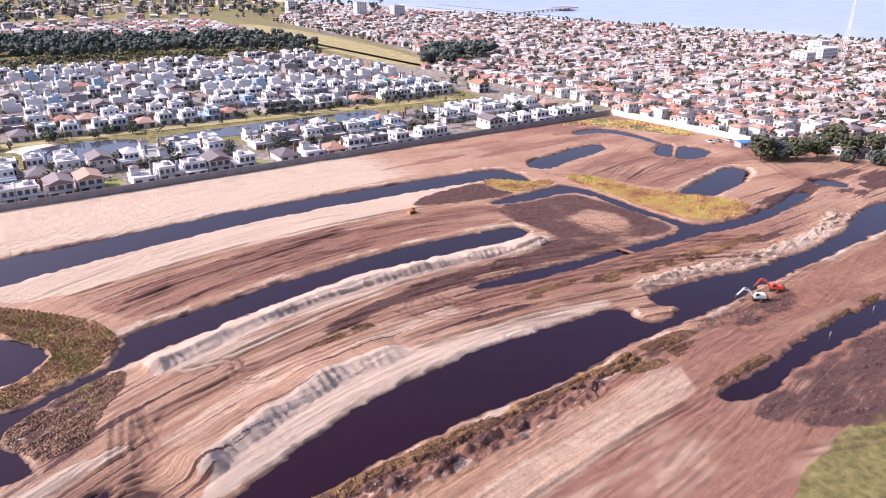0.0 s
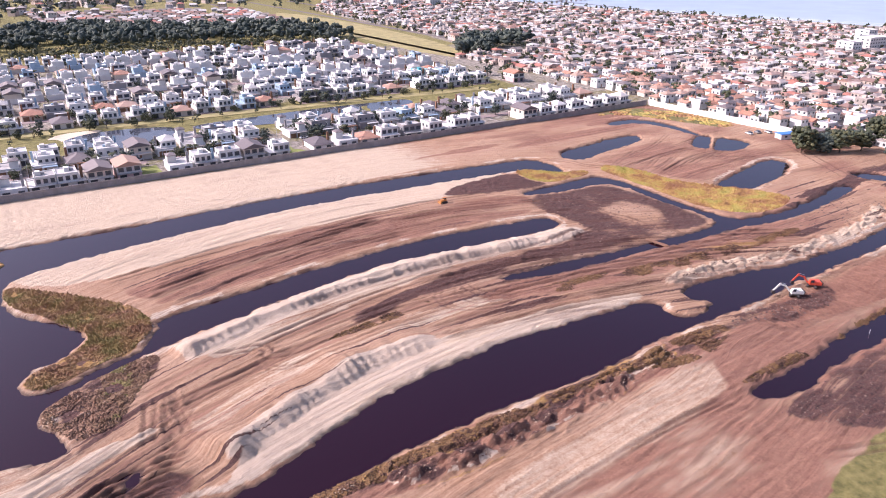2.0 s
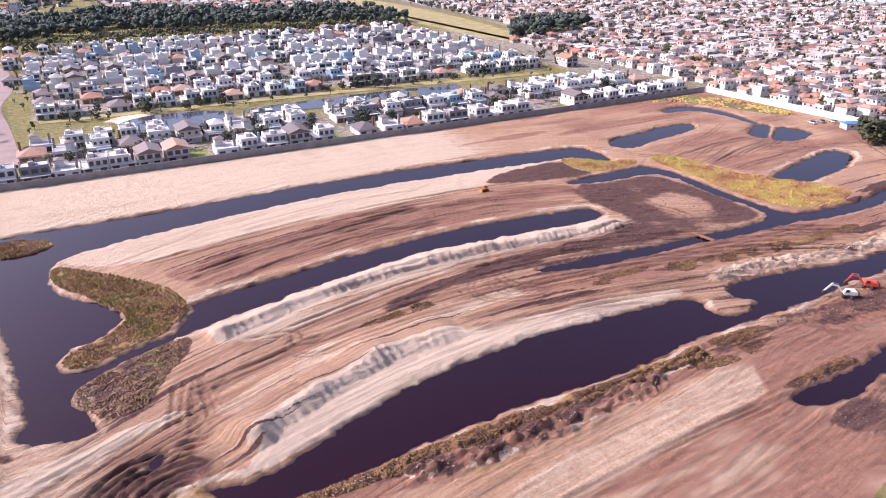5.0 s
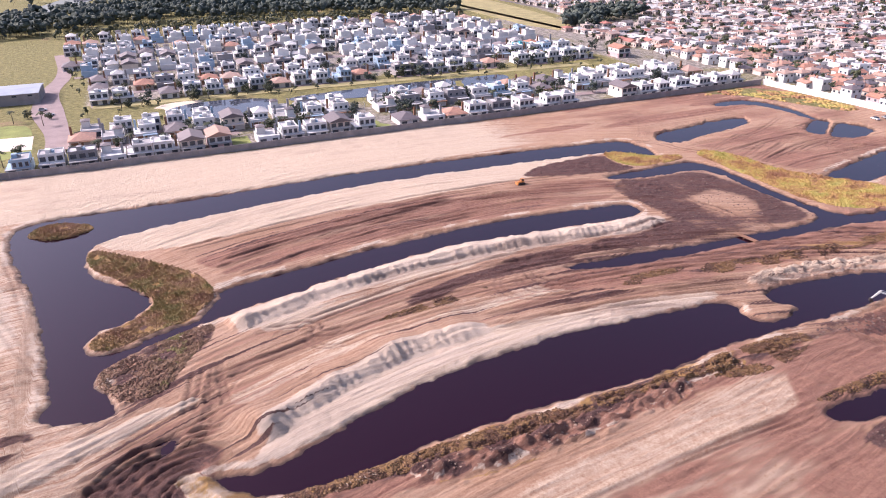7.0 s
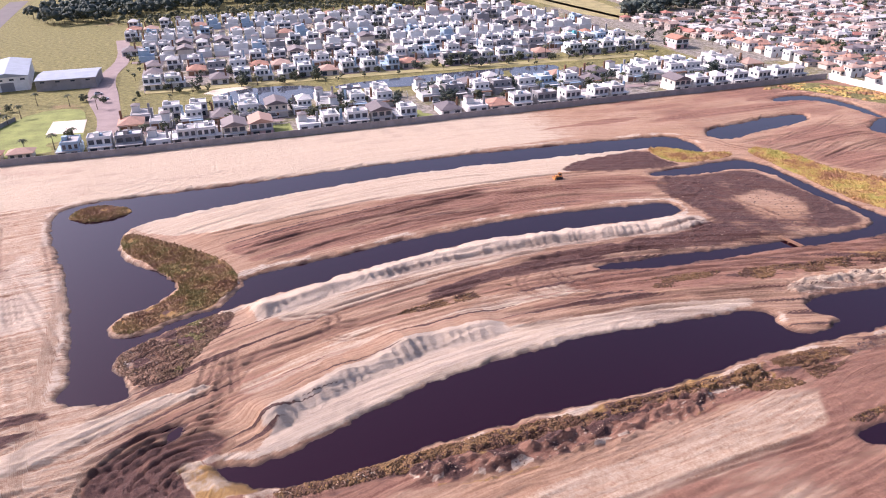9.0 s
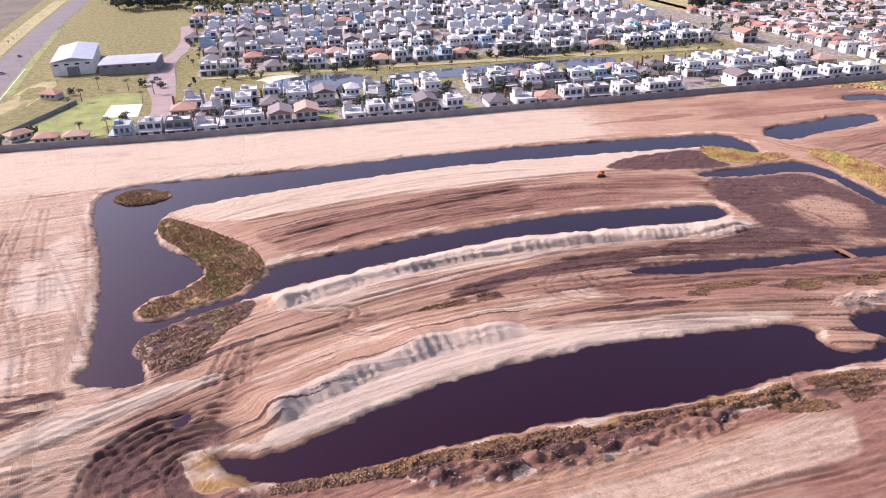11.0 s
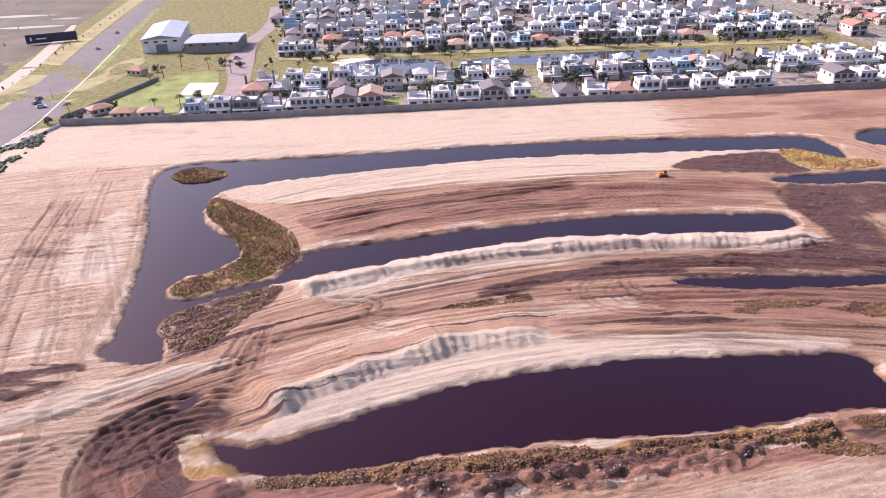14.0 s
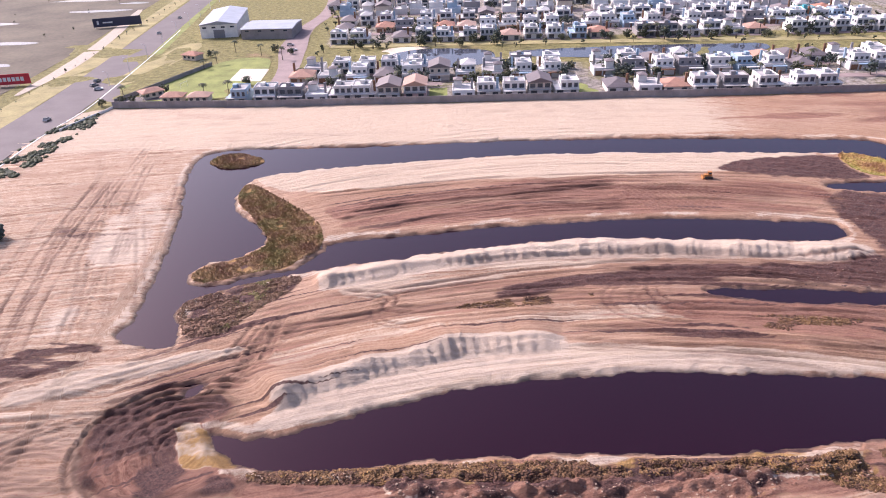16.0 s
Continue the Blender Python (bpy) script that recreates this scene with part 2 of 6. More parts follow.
LOW_CANAL = [(136, 76), (142, 77), (157, 76), (169, 77), (186, 79), (204, 78), (225, 77), (290, 76), (290, 68), (211, 71), (189, 71), (167, 72), (154, 70), (143, 69.5), (137, 72)]
MID_CANAL = [(125, 155), (141, 154), (162, 151), (185, 149), (224, 146), (223, 162), (222, 178), (223, 196), (219, 205), (201, 205.5), (182, 209), (181, 214), (202, 214), (222, 215), (227, 207), (228, 190), (227, 173), (228, 158), (230, 147),
             (244, 143.5), (262, 143), (279, 144), (303, 149), (306, 143), (278, 138.5), (258, 137), (238, 138), (220, 142), (197, 143), (181, 145), (157, 146), (141, 148), (127, 152)]
FAR_POND = [(230, 243), (236, 251), (254, 253), (280, 257), (292, 255), (290, 247), (274, 242), (251, 239), (234, 235)]
CORNER_DITCH = [(297, 281), (310, 283), (324, 279), (327, 262), (326, 248), (323, 237), (319, 236), (320, 250), (318, 266), (310, 274), (297, 275)]
CORNER_POOL = [(299, 223), (309, 230), (320, 236.5), (325, 231), (313, 223), (302, 215.5)]
DITCH_POOL = [(303, 213.5), (315, 221), (327, 228.5), (331, 220), (330, 210), (318, 207), (307, 208)]
SIDE_POND = [(256, 178), (286, 184), (312, 190), (317, 180), (294, 170), (271, 166), (258, 166)]
PUDDLE = [(328, 157), (336, 143), (325, 139), (318, 153)]
SMALL_PIT = [(10.5, 121.5), (12, 124), (13.6, 123), (12.2, 120.5)]
PONDS = {"lake": LAKE_NORTH + LAKE_SOUTH, "big_pond": BIG_POND, "low_canal": LOW_CANAL, "mid_canal": MID_CANAL, "far_pond": FAR_POND,
         "corner_ditch": CORNER_DITCH, "corner_pool": CORNER_POOL, "ditch_pool": DITCH_POOL, "side_pond": SIDE_POND, "puddle": PUDDLE, "pit": SMALL_PIT}
SAND_SPIT = [(13, 113), (18, 111), (22, 105.5), (28, 100), (19, 99.5), (15, 102), (11.5, 110)]
REED_POINT = [(-3, 228), (4, 222), (16, 208), (25, 198), (29, 186), (29, 180), (22, 171), (11, 168), (3, 163.5), (-2, 165.5), (-2, 170), (4, 174), (12, 178), (15, 186), (4, 204), (-2, 213)]
REED_ISLE = [(-21, 248), (-19, 254), (-9, 255.5), (0, 249), (-1, 244), (-9, 241), (-17, 243)]
REED_EAST = [(196, 238), (207, 235), (213, 224), (222, 222), (224, 217), (212, 216), (200, 217), (195, 224)]
REED_STRIP = [(230, 220), (240, 222), (245, 208), (246, 188), (256, 175), (266, 163), (270, 150), (256, 145), (238, 147), (231, 159), (230, 174), (231, 191)]
SCRUB = [(-2, 152), (3, 157), (12, 162), (27, 167), (25, 159), (20, 153), (16, 147), (13, 141), (4, 140), (3, 144)]
MUD_FIELD = [(183, 208), (200, 204), (218, 203), (221, 176), (223, 147), (190, 151), (163, 152), (140, 156), (160, 165), (176, 168), (175, 189), (172, 200)]
MUD_PATH = [(72, 155), (93, 162), (122, 166), (150, 164), (171, 163), (180, 160), (168, 155), (147, 156), (125, 157), (99, 157), (78, 152)]
BROWN_FIELD = [(23, 214), (65, 222), (102, 223), (145, 222), (183, 212), (174, 191), (146, 193.5), (98, 196), (49, 190), (36, 189), (30, 197)]
PALE_OVAL = [(194, 180), (208, 183), (212, 167), (203, 160), (190, 166)]
EAST_FIELD = [(236, 232), (300, 245), (314, 230), (296, 214), (318, 192), (300, 188), (256, 181), (248, 190), (247, 208), (240, 224)]
MUD_BANK_N = [(158, 232), (182, 236), (196, 236), (194, 224), (200, 215), (180, 216), (150, 225)]
PLOT_SOUTH = [(-40, 20), (60, 84), (95, 86), (130, 92), (150, 96), (190, 98), (300, 100), (300, 82), (190, 83), (140, 81), (128, 74), (150, 40), (140, 10)]
MUD_SOUTH = [(135, 68), (165, 70), (200, 69), (280, 66), (280, 20), (170, 35), (150, 50), (138, 60)]
GRASS_SOUTH = [(117, 47), (135, 50), (166, 53), (230, 50), (230, 0), (105, 0), (112, 40)]
BERM_INNER = [(29, 165.5), (36, 167), (50, 171.5), (65, 175), (80, 178), (95, 179.3), (111, 179), (125, 177.5), (140, 176), (154, 174.5), (174, 171)]
BERM_OUTER = [(27, 119), (35, 125), (43, 129), (52, 132), (64, 136.5), (74, 138), (90, 138)]
HEAP_LINE = [(168, 124), (185, 124), (205, 119), (235, 116), (262, 117), (285, 124)]
HEAP_SOUTH = [(54, 95), (66, 92), (78, 92), (92, 93), (105, 94), (120, 97), (132, 99)]
SITE = [(-300, -200), (-300, 285), (-95, 310), (-82, 315), (-6, 309.5), (353, 301.5), (364, 208), (352, 190), (420, 150), (500, 60), (500, -200)]
ARC_TOP = 105.0


def shore_rounds(name):
    return 1 if name in ("far_pond", "side_pond", "pit", "corner_ditch", "corner_pool", "ditch_pool") else 2


def spread(a, b, fine, lo, hi, grow=1.07):
    """Grid lines: evenly fine from a to b, then wider and wider out to lo and hi."""
    v = list(np.arange(a, b + fine * 0.5, fine))
    s = fine
    while v[-1] < hi:
        s *= grow
        v.append(v[-1] + s)
    s = fine
    while v[0] > lo:
        s *= grow
        v.insert(0, v[0] - s)
    return np.array(v)


def drive_marks(track):
    """The wheel marks of months of work: families that follow the arc, the shores and the heaps."""
    r = random.Random(31)

    def along_arc(n, x_lo, x_hi, a_lo, a_hi, run, drift, dark, depth):
        for k in range(n):
            x0 = r.uniform(x_lo, x_hi - run[0] * 0.5)
            x1 = min(x_hi, x0 + r.uniform(*run))
            a, slope = r.uniform(a_lo, a_hi), r.uniform(*drift)
            track([(x, a + slope * (x - x0) - 0.0024 * min(max(x - ARC_TOP, -110), 130) ** 2) for x in np.linspace(x0, x1, 6)], r.choice((0.55, 0.9, 1.0, 1.1)), depth * r.uniform(0.6, 1.3), r.uniform(*dark))

    def straight(n, x_lo, x_hi, y_lo, y_hi, run, way, spread_deg, dark, depth):
        for k in range(n):
            x, y, a, q = r.uniform(x_lo, x_hi), r.uniform(y_lo, y_hi), radians(way + r.uniform(-spread_deg, spread_deg)), r.uniform(*run)
            bow = r.uniform(-0.06, 0.06) * q
            c, t = math.cos(a), math.sin(a)
            track([(x - c * q / 2, y - t * q / 2), (x - t * bow, y + c * bow), (x + c * q / 2, y + t * q / 2)], r.choice((0.6, 0.9, 1.1)), depth * r.uniform(0.6, 1.3), r.uniform(*dark))

    along_arc(50, 18, 235, 143, 173, (30, 110), (-0.04, 0.04), (0.12, 0.6), 0.15)
    along_arc(14, 98, 200, 158, 168, (40, 80), (-0.02, 0.02), (0.6, 1.0), 0.22)
    along_arc(18, 26, 120, 198, 219, (30, 70), (0.04, 0.18), (0.4, 0.95), 0.2)
    along_arc(18, 60, 185, 196, 224, (30, 90), (-0.05, 0.06), (0.3, 0.8), 0.16)
    along_arc(26, 72, 215, 126, 140, (25, 70), (-0.16, 0.03), (0.35, 0.85), 0.2)
    along_arc(16, 10, 190, 226, 244, (20, 60), (-0.04, 0.04), (0.08, 0.25), 0.06)
    straight(30, 10, 165, 58, 88, (25, 80), 3, 9, (0.08, 0.32), 0.09)
    straight(26, 140, 290, 20, 68, (15, 45), 12, 50, (0.5, 0.9), 0.22)
    straight(14, 160, 290, 82, 100, (30, 70), 4, 12, (0.2, 0.5), 0.12)
    straight(20, -60, -18, 140, 240, (30, 80), 102, 9, (0.15, 0.5), 0.14)
    straight(20, -55, 2, 90, 118, (20, 50), 18, 14, (0.2, 0.7), 0.16)
    straight(14, -35, 25, 121, 133, (25, 60), 19, 6, (0.3, 0.7), 0.16)
    straight(6, 17, 27, 128, 140, (16, 26), 72, 16, (0.5, 0.9), 0.2)
    straight(22, -40, 230, 265, 300, (25, 80), -2, 8, (0.08, 0.3), 0.08)
    straight(16, 240, 312, 186, 240, (25, 70), 14, 10, (0.3, 0.8), 0.16)
    straight(16, 175, 222, 152, 205, (15, 40), 120, 40, (0.3, 0.8), 0.14)
    straight(10, 225, 345, 120, 215, (30, 60), 150, 40, (0.3, 0.7), 0.16)
    for k in range(7):
        q, a0 = 6.0 + 2.5 * k, r.uniform(1.0, 1.4)
        track([(15 + 0.95 * q * math.cos(a), 106 + 0.85 * q * math.sin(a)) for a in np.linspace(a0, a0 + r.uniform(2.4, 3.4), 9)], 0.7, r.uniform(0.5, 0.75), r.uniform(0.5, 0.9))
    for k in range(7):
        q, cx, cy = r.uniform(3, 8), r.uniform(-20, -2), r.uniform(91, 101)
        track([(cx + q * math.cos(a), cy + 0.7 * q * math.sin(a)) for a in np.linspace(0.3, 3.6, 8)], 0.8, 0.2, r.uniform(0.4, 0.8))
    for cx, cy, q in ((56, 147, 6), (120, 150, 8), (118, 150, 11)):
        track([(cx + 1.6 * q * math.cos(a), cy + q * math.sin(a)) for a in np.linspace(2.2, 4.9, 8)], 0.9, 0.22, 0.9)


def build_ground():
    gx, gy = spread(-75, 325, 0.56, -4200, 4400), spread(46, 268, 0.37, -4200, 4400)
    X, Y = np.meshgrid(gx, gy)
    wx = X + 1.6 * fbm(X / 7, Y / 7, 3) + 0.5 * fbm(X / 1.7, Y / 1.7, 8, 2)
    wy = Y + 1.6 * fbm(X / 7, Y / 7, 5) + 0.5 * fbm(X / 1.7, Y / 1.7, 9, 2)
    near = step(np.maximum(np.abs(X - 120) - 320, np.abs(Y - 160) - 260), 60, 0)
    arc = Y + 0.0024 * np.clip(X - ARC_TOP, -110, 130) ** 2
    site = step(inside_distance(X, Y, SITE, 12), 1, -1)
    Z = 0.35 * fbm(X / 28, Y / 28, 11) * near
    Z += site * near * (0.34 * fbm(X / 22, arc / 1.3, 21, 3) + 0.14 * fbm(X / 1.5, Y / 1.3, 31, 2))
    mask = {k: np.zeros(X.shape) for k in ("pale", "white", "brown", "ochre", "grass", "mud", "urban", "wet", "rut", "smooth")}

    def area(poly, soft=2.0):
        d = inside_distance(wx, wy, chaikin(poly), 20)
        return step(d, soft, -soft)

    def lay(kind, m):
        mask[kind] = np.maximum(mask[kind], m)

    lay("grass", 1 - site)
    lay("urban", step(inside_distance(X, Y, [(-8, 312), (356, 303), (366, 206), (380, 140), (470, 100), (1000, 60), (930, 500), (640, 1290), (430, 990), (410, 600), (330, 640), (0, 660)], 20), 4, -4) * (0.62 + 0.5 * fbm(X / 20, Y / 20, 101)) * (1 - 0.75 * step(np.abs(Y - 396), 30, 22) * step(-X, -330, -320)))
    lay("pale", site * step(Y, 258, 263) * step(-X, -230, -120))
    lay("pale", area([(-2, 233), (8, 236), (46, 242), (125, 246), (196, 240), (180, 226), (145, 224), (65, 224), (24, 216), (5, 222)], 2))
    lay("pale", site * step(-X, -14, 0) * 0.48)
    lay("pale", area(PLOT_SOUTH, 3) * 0.5)
    mask["smooth"] = np.maximum(mask["smooth"], 0.75 * mask["pale"] * step(Y, 214, 222))
    mask["grass"] *= step(fbm(X / 40, Y / 40, 71), -0.8, -0.1) * 0.8 + 0.2
    # wheel-marked strips between the ponds
    streaks = fbm(X / 34, arc / 3.2, 41, 3)
    strip = step(inside_distance(X, Y, [(20, 112), (60, 124), (110, 128), (300, 122), (300, 150), (180, 148), (120, 158), (110, 178), (60, 173), (28, 165), (8, 130)], 20), 3, -3)
    lay("brown", strip * step(streaks, 0.06, 0.34) * 0.5)
    lay("brown", area(BROWN_FIELD, 2.5) * (0.62 + 0.6 * streaks))
    fore = site * step(-Y, -175, -150) * step(X, -20, 10) * step(Y, 85, 100)
    lay("brown", fore * step(fbm(X / 26, arc / 4.5, 42), 0.08, 0.35) * 0.55)
    lay("mud", fore * step(fbm(X / 40, arc / 1.5, 43, 3), 0.22, 0.38) * 0.8)
    lay("mud", area(BROWN_FIELD, 2.5) * step(fbm(X / 45, arc / 1.6, 44, 3), 0.2, 0.4) * 0.6)
    lay("brown", site * step(Y, 262, 275) * step(X, 60, 220) * step(fbm(X / 50, Y / 6, 45), 0.0, 0.3) * 0.75)
    lay("brown", area(EAST_FIELD, 3) * (0.55 + 0.5 * fbm(X / 20, Y / 8, 53)))
    north = site * step(Y, 262, 268) * step(X, 130, 260)
    lay("brown", north * step(fbm(X / 60, Y / 14, 51), -0.3, 0.3) * 0.9)
    lay("brown", site * step(X, 215, 235) * (0.42 + 0.6 * fbm(X / 25, Y / 15, 54)) * step(Y, 120, 135))
    lay("brown", area(PLOT_SOUTH, 3) * (0.14 + 0.5 * fbm(X / 30, Y / 10, 57)) + 0.62 * step(X, 132, 160) * area(PLOT_SOUTH, 3))
    lay("smooth", 0.65 * area(PLOT_SOUTH, 3) * step(-Y, -90, -86))
    lay("brown", area([(115, 152), (180, 146), (240, 139), (262, 128), (240, 122), (190, 128), (150, 131), (110, 142)], 3) * (0.8 + 0.5 * streaks))
    lay("brown", area([(40, 72), (81, 75.5), (131, 77.5), (136, 84), (140, 92), (170, 99), (300, 100), (300, 0), (40, 0)], 2) * (0.68 + 0.5 * fbm(X / 16, Y / 5, 59)))
    lay("pale", area([(22, 136), (40, 142), (60, 146), (100, 150), (150, 141), (150, 134), (100, 141), (60, 139), (36, 130), (26, 124)], 2) * (0.5 + 0.8 * streaks))
    lay("pale", area([(34, 161), (60, 169), (90, 172), (120, 171), (118, 168), (90, 165), (60, 158), (40, 153)], 1.5) * (0.75 + 0.8 * streaks))
    lay("mud", area(MUD_FIELD, 3) * (0.75 + 0.5 * fbm(X / 9, Y / 9, 61)) * (1 - 0.8 * area(PALE_OVAL, 5)))
    lay("mud", area(MUD_PATH, 2.5) * (0.95 + 0.9 * streaks))
    lay("mud", area(MUD_BANK_N, 2.5) * 0.9)
    lay("mud", area(MUD_SOUTH, 2.5) * (0.7 + 0.5 * fbm(X / 12, Y / 6, 63)))
    lay("mud", site * step(X, 240, 262) * step(fbm(X / 22, arc / 7, 66), -0.05, 0.2) * step(Y, 122, 130) * step(-Y, -160, -150) * 0.9)
    lay("mud", area(SCRUB, 2) * 0.8)
    lay("grass", area(GRASS_SOUTH, 1.5))
    lay("smooth", area(GRASS_SOUTH, 1.5))
    lay("pale", area(SAND_SPIT, 0.8))
    lay("ochre", area(SAND_SPIT, 0.8) * (0.68 + 0.9 * fbm(X / 5, Y / 5, 58)))
    lay("grass", area([(300, 300), (352, 300), (360, 240), (345, 236), (335, 262), (322, 290)], 3) * 0.8)
    lay("ochre", area([(140, 138), (190, 137), (240, 132), (262, 130), (262, 124), (190, 129), (150, 131)], 2.5) * (0.35 + 0.9 * streaks))
    # spoil round the west end of the big pond
    spoil = area([(-5, 112), (-3, 117), (8, 121), (19, 120), (23, 116), (19, 111), (20, 104), (28, 98.5), (27, 93), (6, 93), (0, 97), (-4, 105)], 1.5)
    lay("mud", spoil * (0.66 + 0.9 * fbm(X / 6, Y / 6, 73)))
    lay("brown", spoil)
    coil = inside_distance(wx, wy, chaikin([(13, 114), (18, 112), (15, 101), (11, 104)]), 25)
    spoil_rough = spoil * (1 - area(SAND_SPIT, 1.2))
    Z += 0.4 * spoil_rough * fbm(X / 6, Y / 6, 76, 2)
    lay("mud", area([(28, 99), (62, 99.5), (110, 98.5), (150, 100), (152, 95), (111, 94), (63, 94), (29, 94)], 1.5) * (0.5 + 1.1 * fbm(X / 12, Y / 3, 77)))
    lay("brown", area([(26, 100), (62, 100.5), (110, 99), (152, 101), (155, 93), (111, 90), (63, 90), (26, 91)], 2.0))
    lay("ochre", area([(28, 100), (62, 100.5), (110, 99), (152, 101), (152, 96), (111, 95), (63, 96), (29, 96)], 1.2) * (0.62 + 1.2 * fbm(X / 14, Y / 4, 79)))
    lay("mud", area([(-33, 133), (-29, 139), (-18, 140), (-9, 135), (-19, 128.5), (-30, 123), (-45, 118), (-50, 128)], 2) * (0.5 + 1.4 * fbm(X / 9, Y / 1.6, 74)))
    lay("brown", site * step(-X, -18, 0) * step(-Y, -118, -105) * 0.45)
    lay("brown", step(-X, -5, 20) * site * step(fbm(X / 26, Y / 6, 78), 0.0, 0.35) * 0.42)
    lay("mud", site * area([(-57, 228), (-28, 217), (-16, 182), (-25, 174), (-41, 181), (-60, 200)], 5) * step(fbm(X / 16, Y / 4, 70), -0.05, 0.3) * 0.5)
    lay("mud", area([(150, 97), (169, 101), (186, 97), (202, 97), (203, 92), (194, 89), (174, 90), (163, 94)], 2) * (0.7 + 0.8 * fbm(X / 7, Y / 4, 72)))
    causeway = area([(-27, 121), (-19, 126), (-8, 131), (3, 132), (19, 136.5), (20, 134), (8, 129), (-5, 124), (-25, 117)], 1.0)
    lay("pale", causeway)
    lay("white", causeway * 0.6)
    Z += 0.7 * causeway
    lay("white", site * area([(-15, 136), (-14, 170), (-20, 205), (-28, 246), (-44, 240), (-40, 200), (-30, 160), (-34, 128)], 4) * (0.48 + 0.8 * fbm(X / 15, Y / 15, 67)))
    # ridges thrown up beside the ponds; their steep side faces the arc's foot
    for line, h, back, front, kind, bite in ((BERM_INNER, 2.2, 9.0, 3.0, "white", 0.6), (BERM_OUTER, 2.8, 17.0, 3.8, "white", 0.7)):
        d, s, side = line_distance(X, Y + (4.3 if line is BERM_INNER else 3.4), chaikin(line, False), 18)
        sd = d * side
        scallop = bite * (np.abs(np.sin(s * math.pi / 2.6 + 5 * vnoise(s / 7, s * 0, 7))) - 0.5) + 0.55 * np.abs(fbm(X / 1.3, Y / 1.1, 17, 3)) + 0.8 * fbm(s / 6, s * 0, 18)
        total = max(s.max(), 1)
        ends = step(s, 0.2, 4) * step(total - s, 0.2, 9)
        up = np.where(sd > -0.6, step(sd, back, 0), 1.0) * np.clip(1 - (-sd + scallop - 0.3) / front, 0, 1)
        Z += ends * h * up * (0.85 + 0.5 * fbm(s / 6, s * 0, 23))
        rim = 8.0 if line is BERM_INNER else 2.2
        lay("white", step(s, 0.2, 4) * step(total - s, -2, 4) * np.where(sd > 0, step(sd, rim, rim * 0.4), step(-sd, front + 2.5, front)) * 0.95)
        lay("smooth", 0.7 * step(s, 0.2, 4) * np.where(sd > 0, step(sd, rim, 1), step(-sd, front + 1.5, front)))
        mask["brown"] *= 1 - step(s, 0.2, 4) * np.where(sd > 0, step(sd, rim, 1), step(-sd, front + 1.5, front))
    foot = area([(25, 108), (42, 112.5), (64, 120.5), (90, 123), (120, 124), (152, 120), (152, 126), (120, 131), (90, 134), (74, 134), (52, 128), (30, 116)], 1.5)
    for k in ("brown", "mud"):
        mask[k] *= 1 - 0.9 * foot
    lay("pale", foot)
    lay("white", foot * (0.5 + 1.3 * streaks))
    for line, h, w, kind in ((HEAP_LINE, 1.5, 3.2, "white"), (HEAP_SOUTH, 1.3, 3.4, "brown")):
        d, s, side = line_distance(wx, wy, chaikin(line, False), 12)
        lump = step(fbm(X / 3.6, Y / 1.7, 83, 4), -0.15, 0.45)
        Z += (0.65 if kind == "white" else 1.0) * h * step(d, w, 0.3) * (0.25 + 1.1 * lump) + step(d, w + 2.5, w) * 0.9 * fbm(X / 1.4, Y / 1.1, 84, 3)
        lay("pale" if kind == "white" else kind, step(d, w + 1, w * 0.4) * 0.8)
        if kind == "brown":
            lay("mud", step(d, w + 1.0, 0.5) * (0.35 + step(fbm(X / 5, Y / 2.5, 87), -0.1, 0.25)))
            lay("white", step(np.abs(d * side + 2.2), 1.3, 0.3) * step(fbm(X / 4, Y / 2, 86), 0.0, 0.25) * 0.8)
            lay("ochre", step(np.abs(d - 4.0) * np.where(side > 0, 1, 5), 3.6, 1) * 0.62 * (0.6 + fbm(X / 8, Y / 5, 89)))
    bend_x, bend_y = (wx - X) * 0.1, (wy - Y) * 0.1

    def track(line, w=1.0, depth=0.18, dark=0.6):
        """A pair of wheel ruts with the soil that they squeezed out."""
        p = chaikin(line, False)
        lo, hi = p.min(0) - 5, p.max(0) + 5
        i0, i1 = np.searchsorted(gx, (lo[0], hi[0]))
        j0, j1 = np.searchsorted(gy, (lo[1], hi[1]))
        if i1 - i0 < 2 or j1 - j0 < 2:
            return
        cut = (slice(j0, j1), slice(i0, i1))
        d, s, side = line_distance(X[cut] + bend_x[cut], Y[cut] + bend_y[cut], p, 5)
        ends = step(s, 0.0, 5.0) * step(s.max() - s, 0.0, 5.0)
        worn = np.clip(0.75 + 0.9 * fbm(s / 14, s * 0 + w * 7, 91, 2), 0, 1.2) * ends
        rut = step(np.abs(d - w), 0.72, 0.15) * worn
        Z[cut] += depth * (0.7 * step(np.abs(d - w - 0.95), 0.6, 0.1) * worn - rut)
        mask["rut"][cut] = np.maximum(mask["rut"][cut], rut * dark)

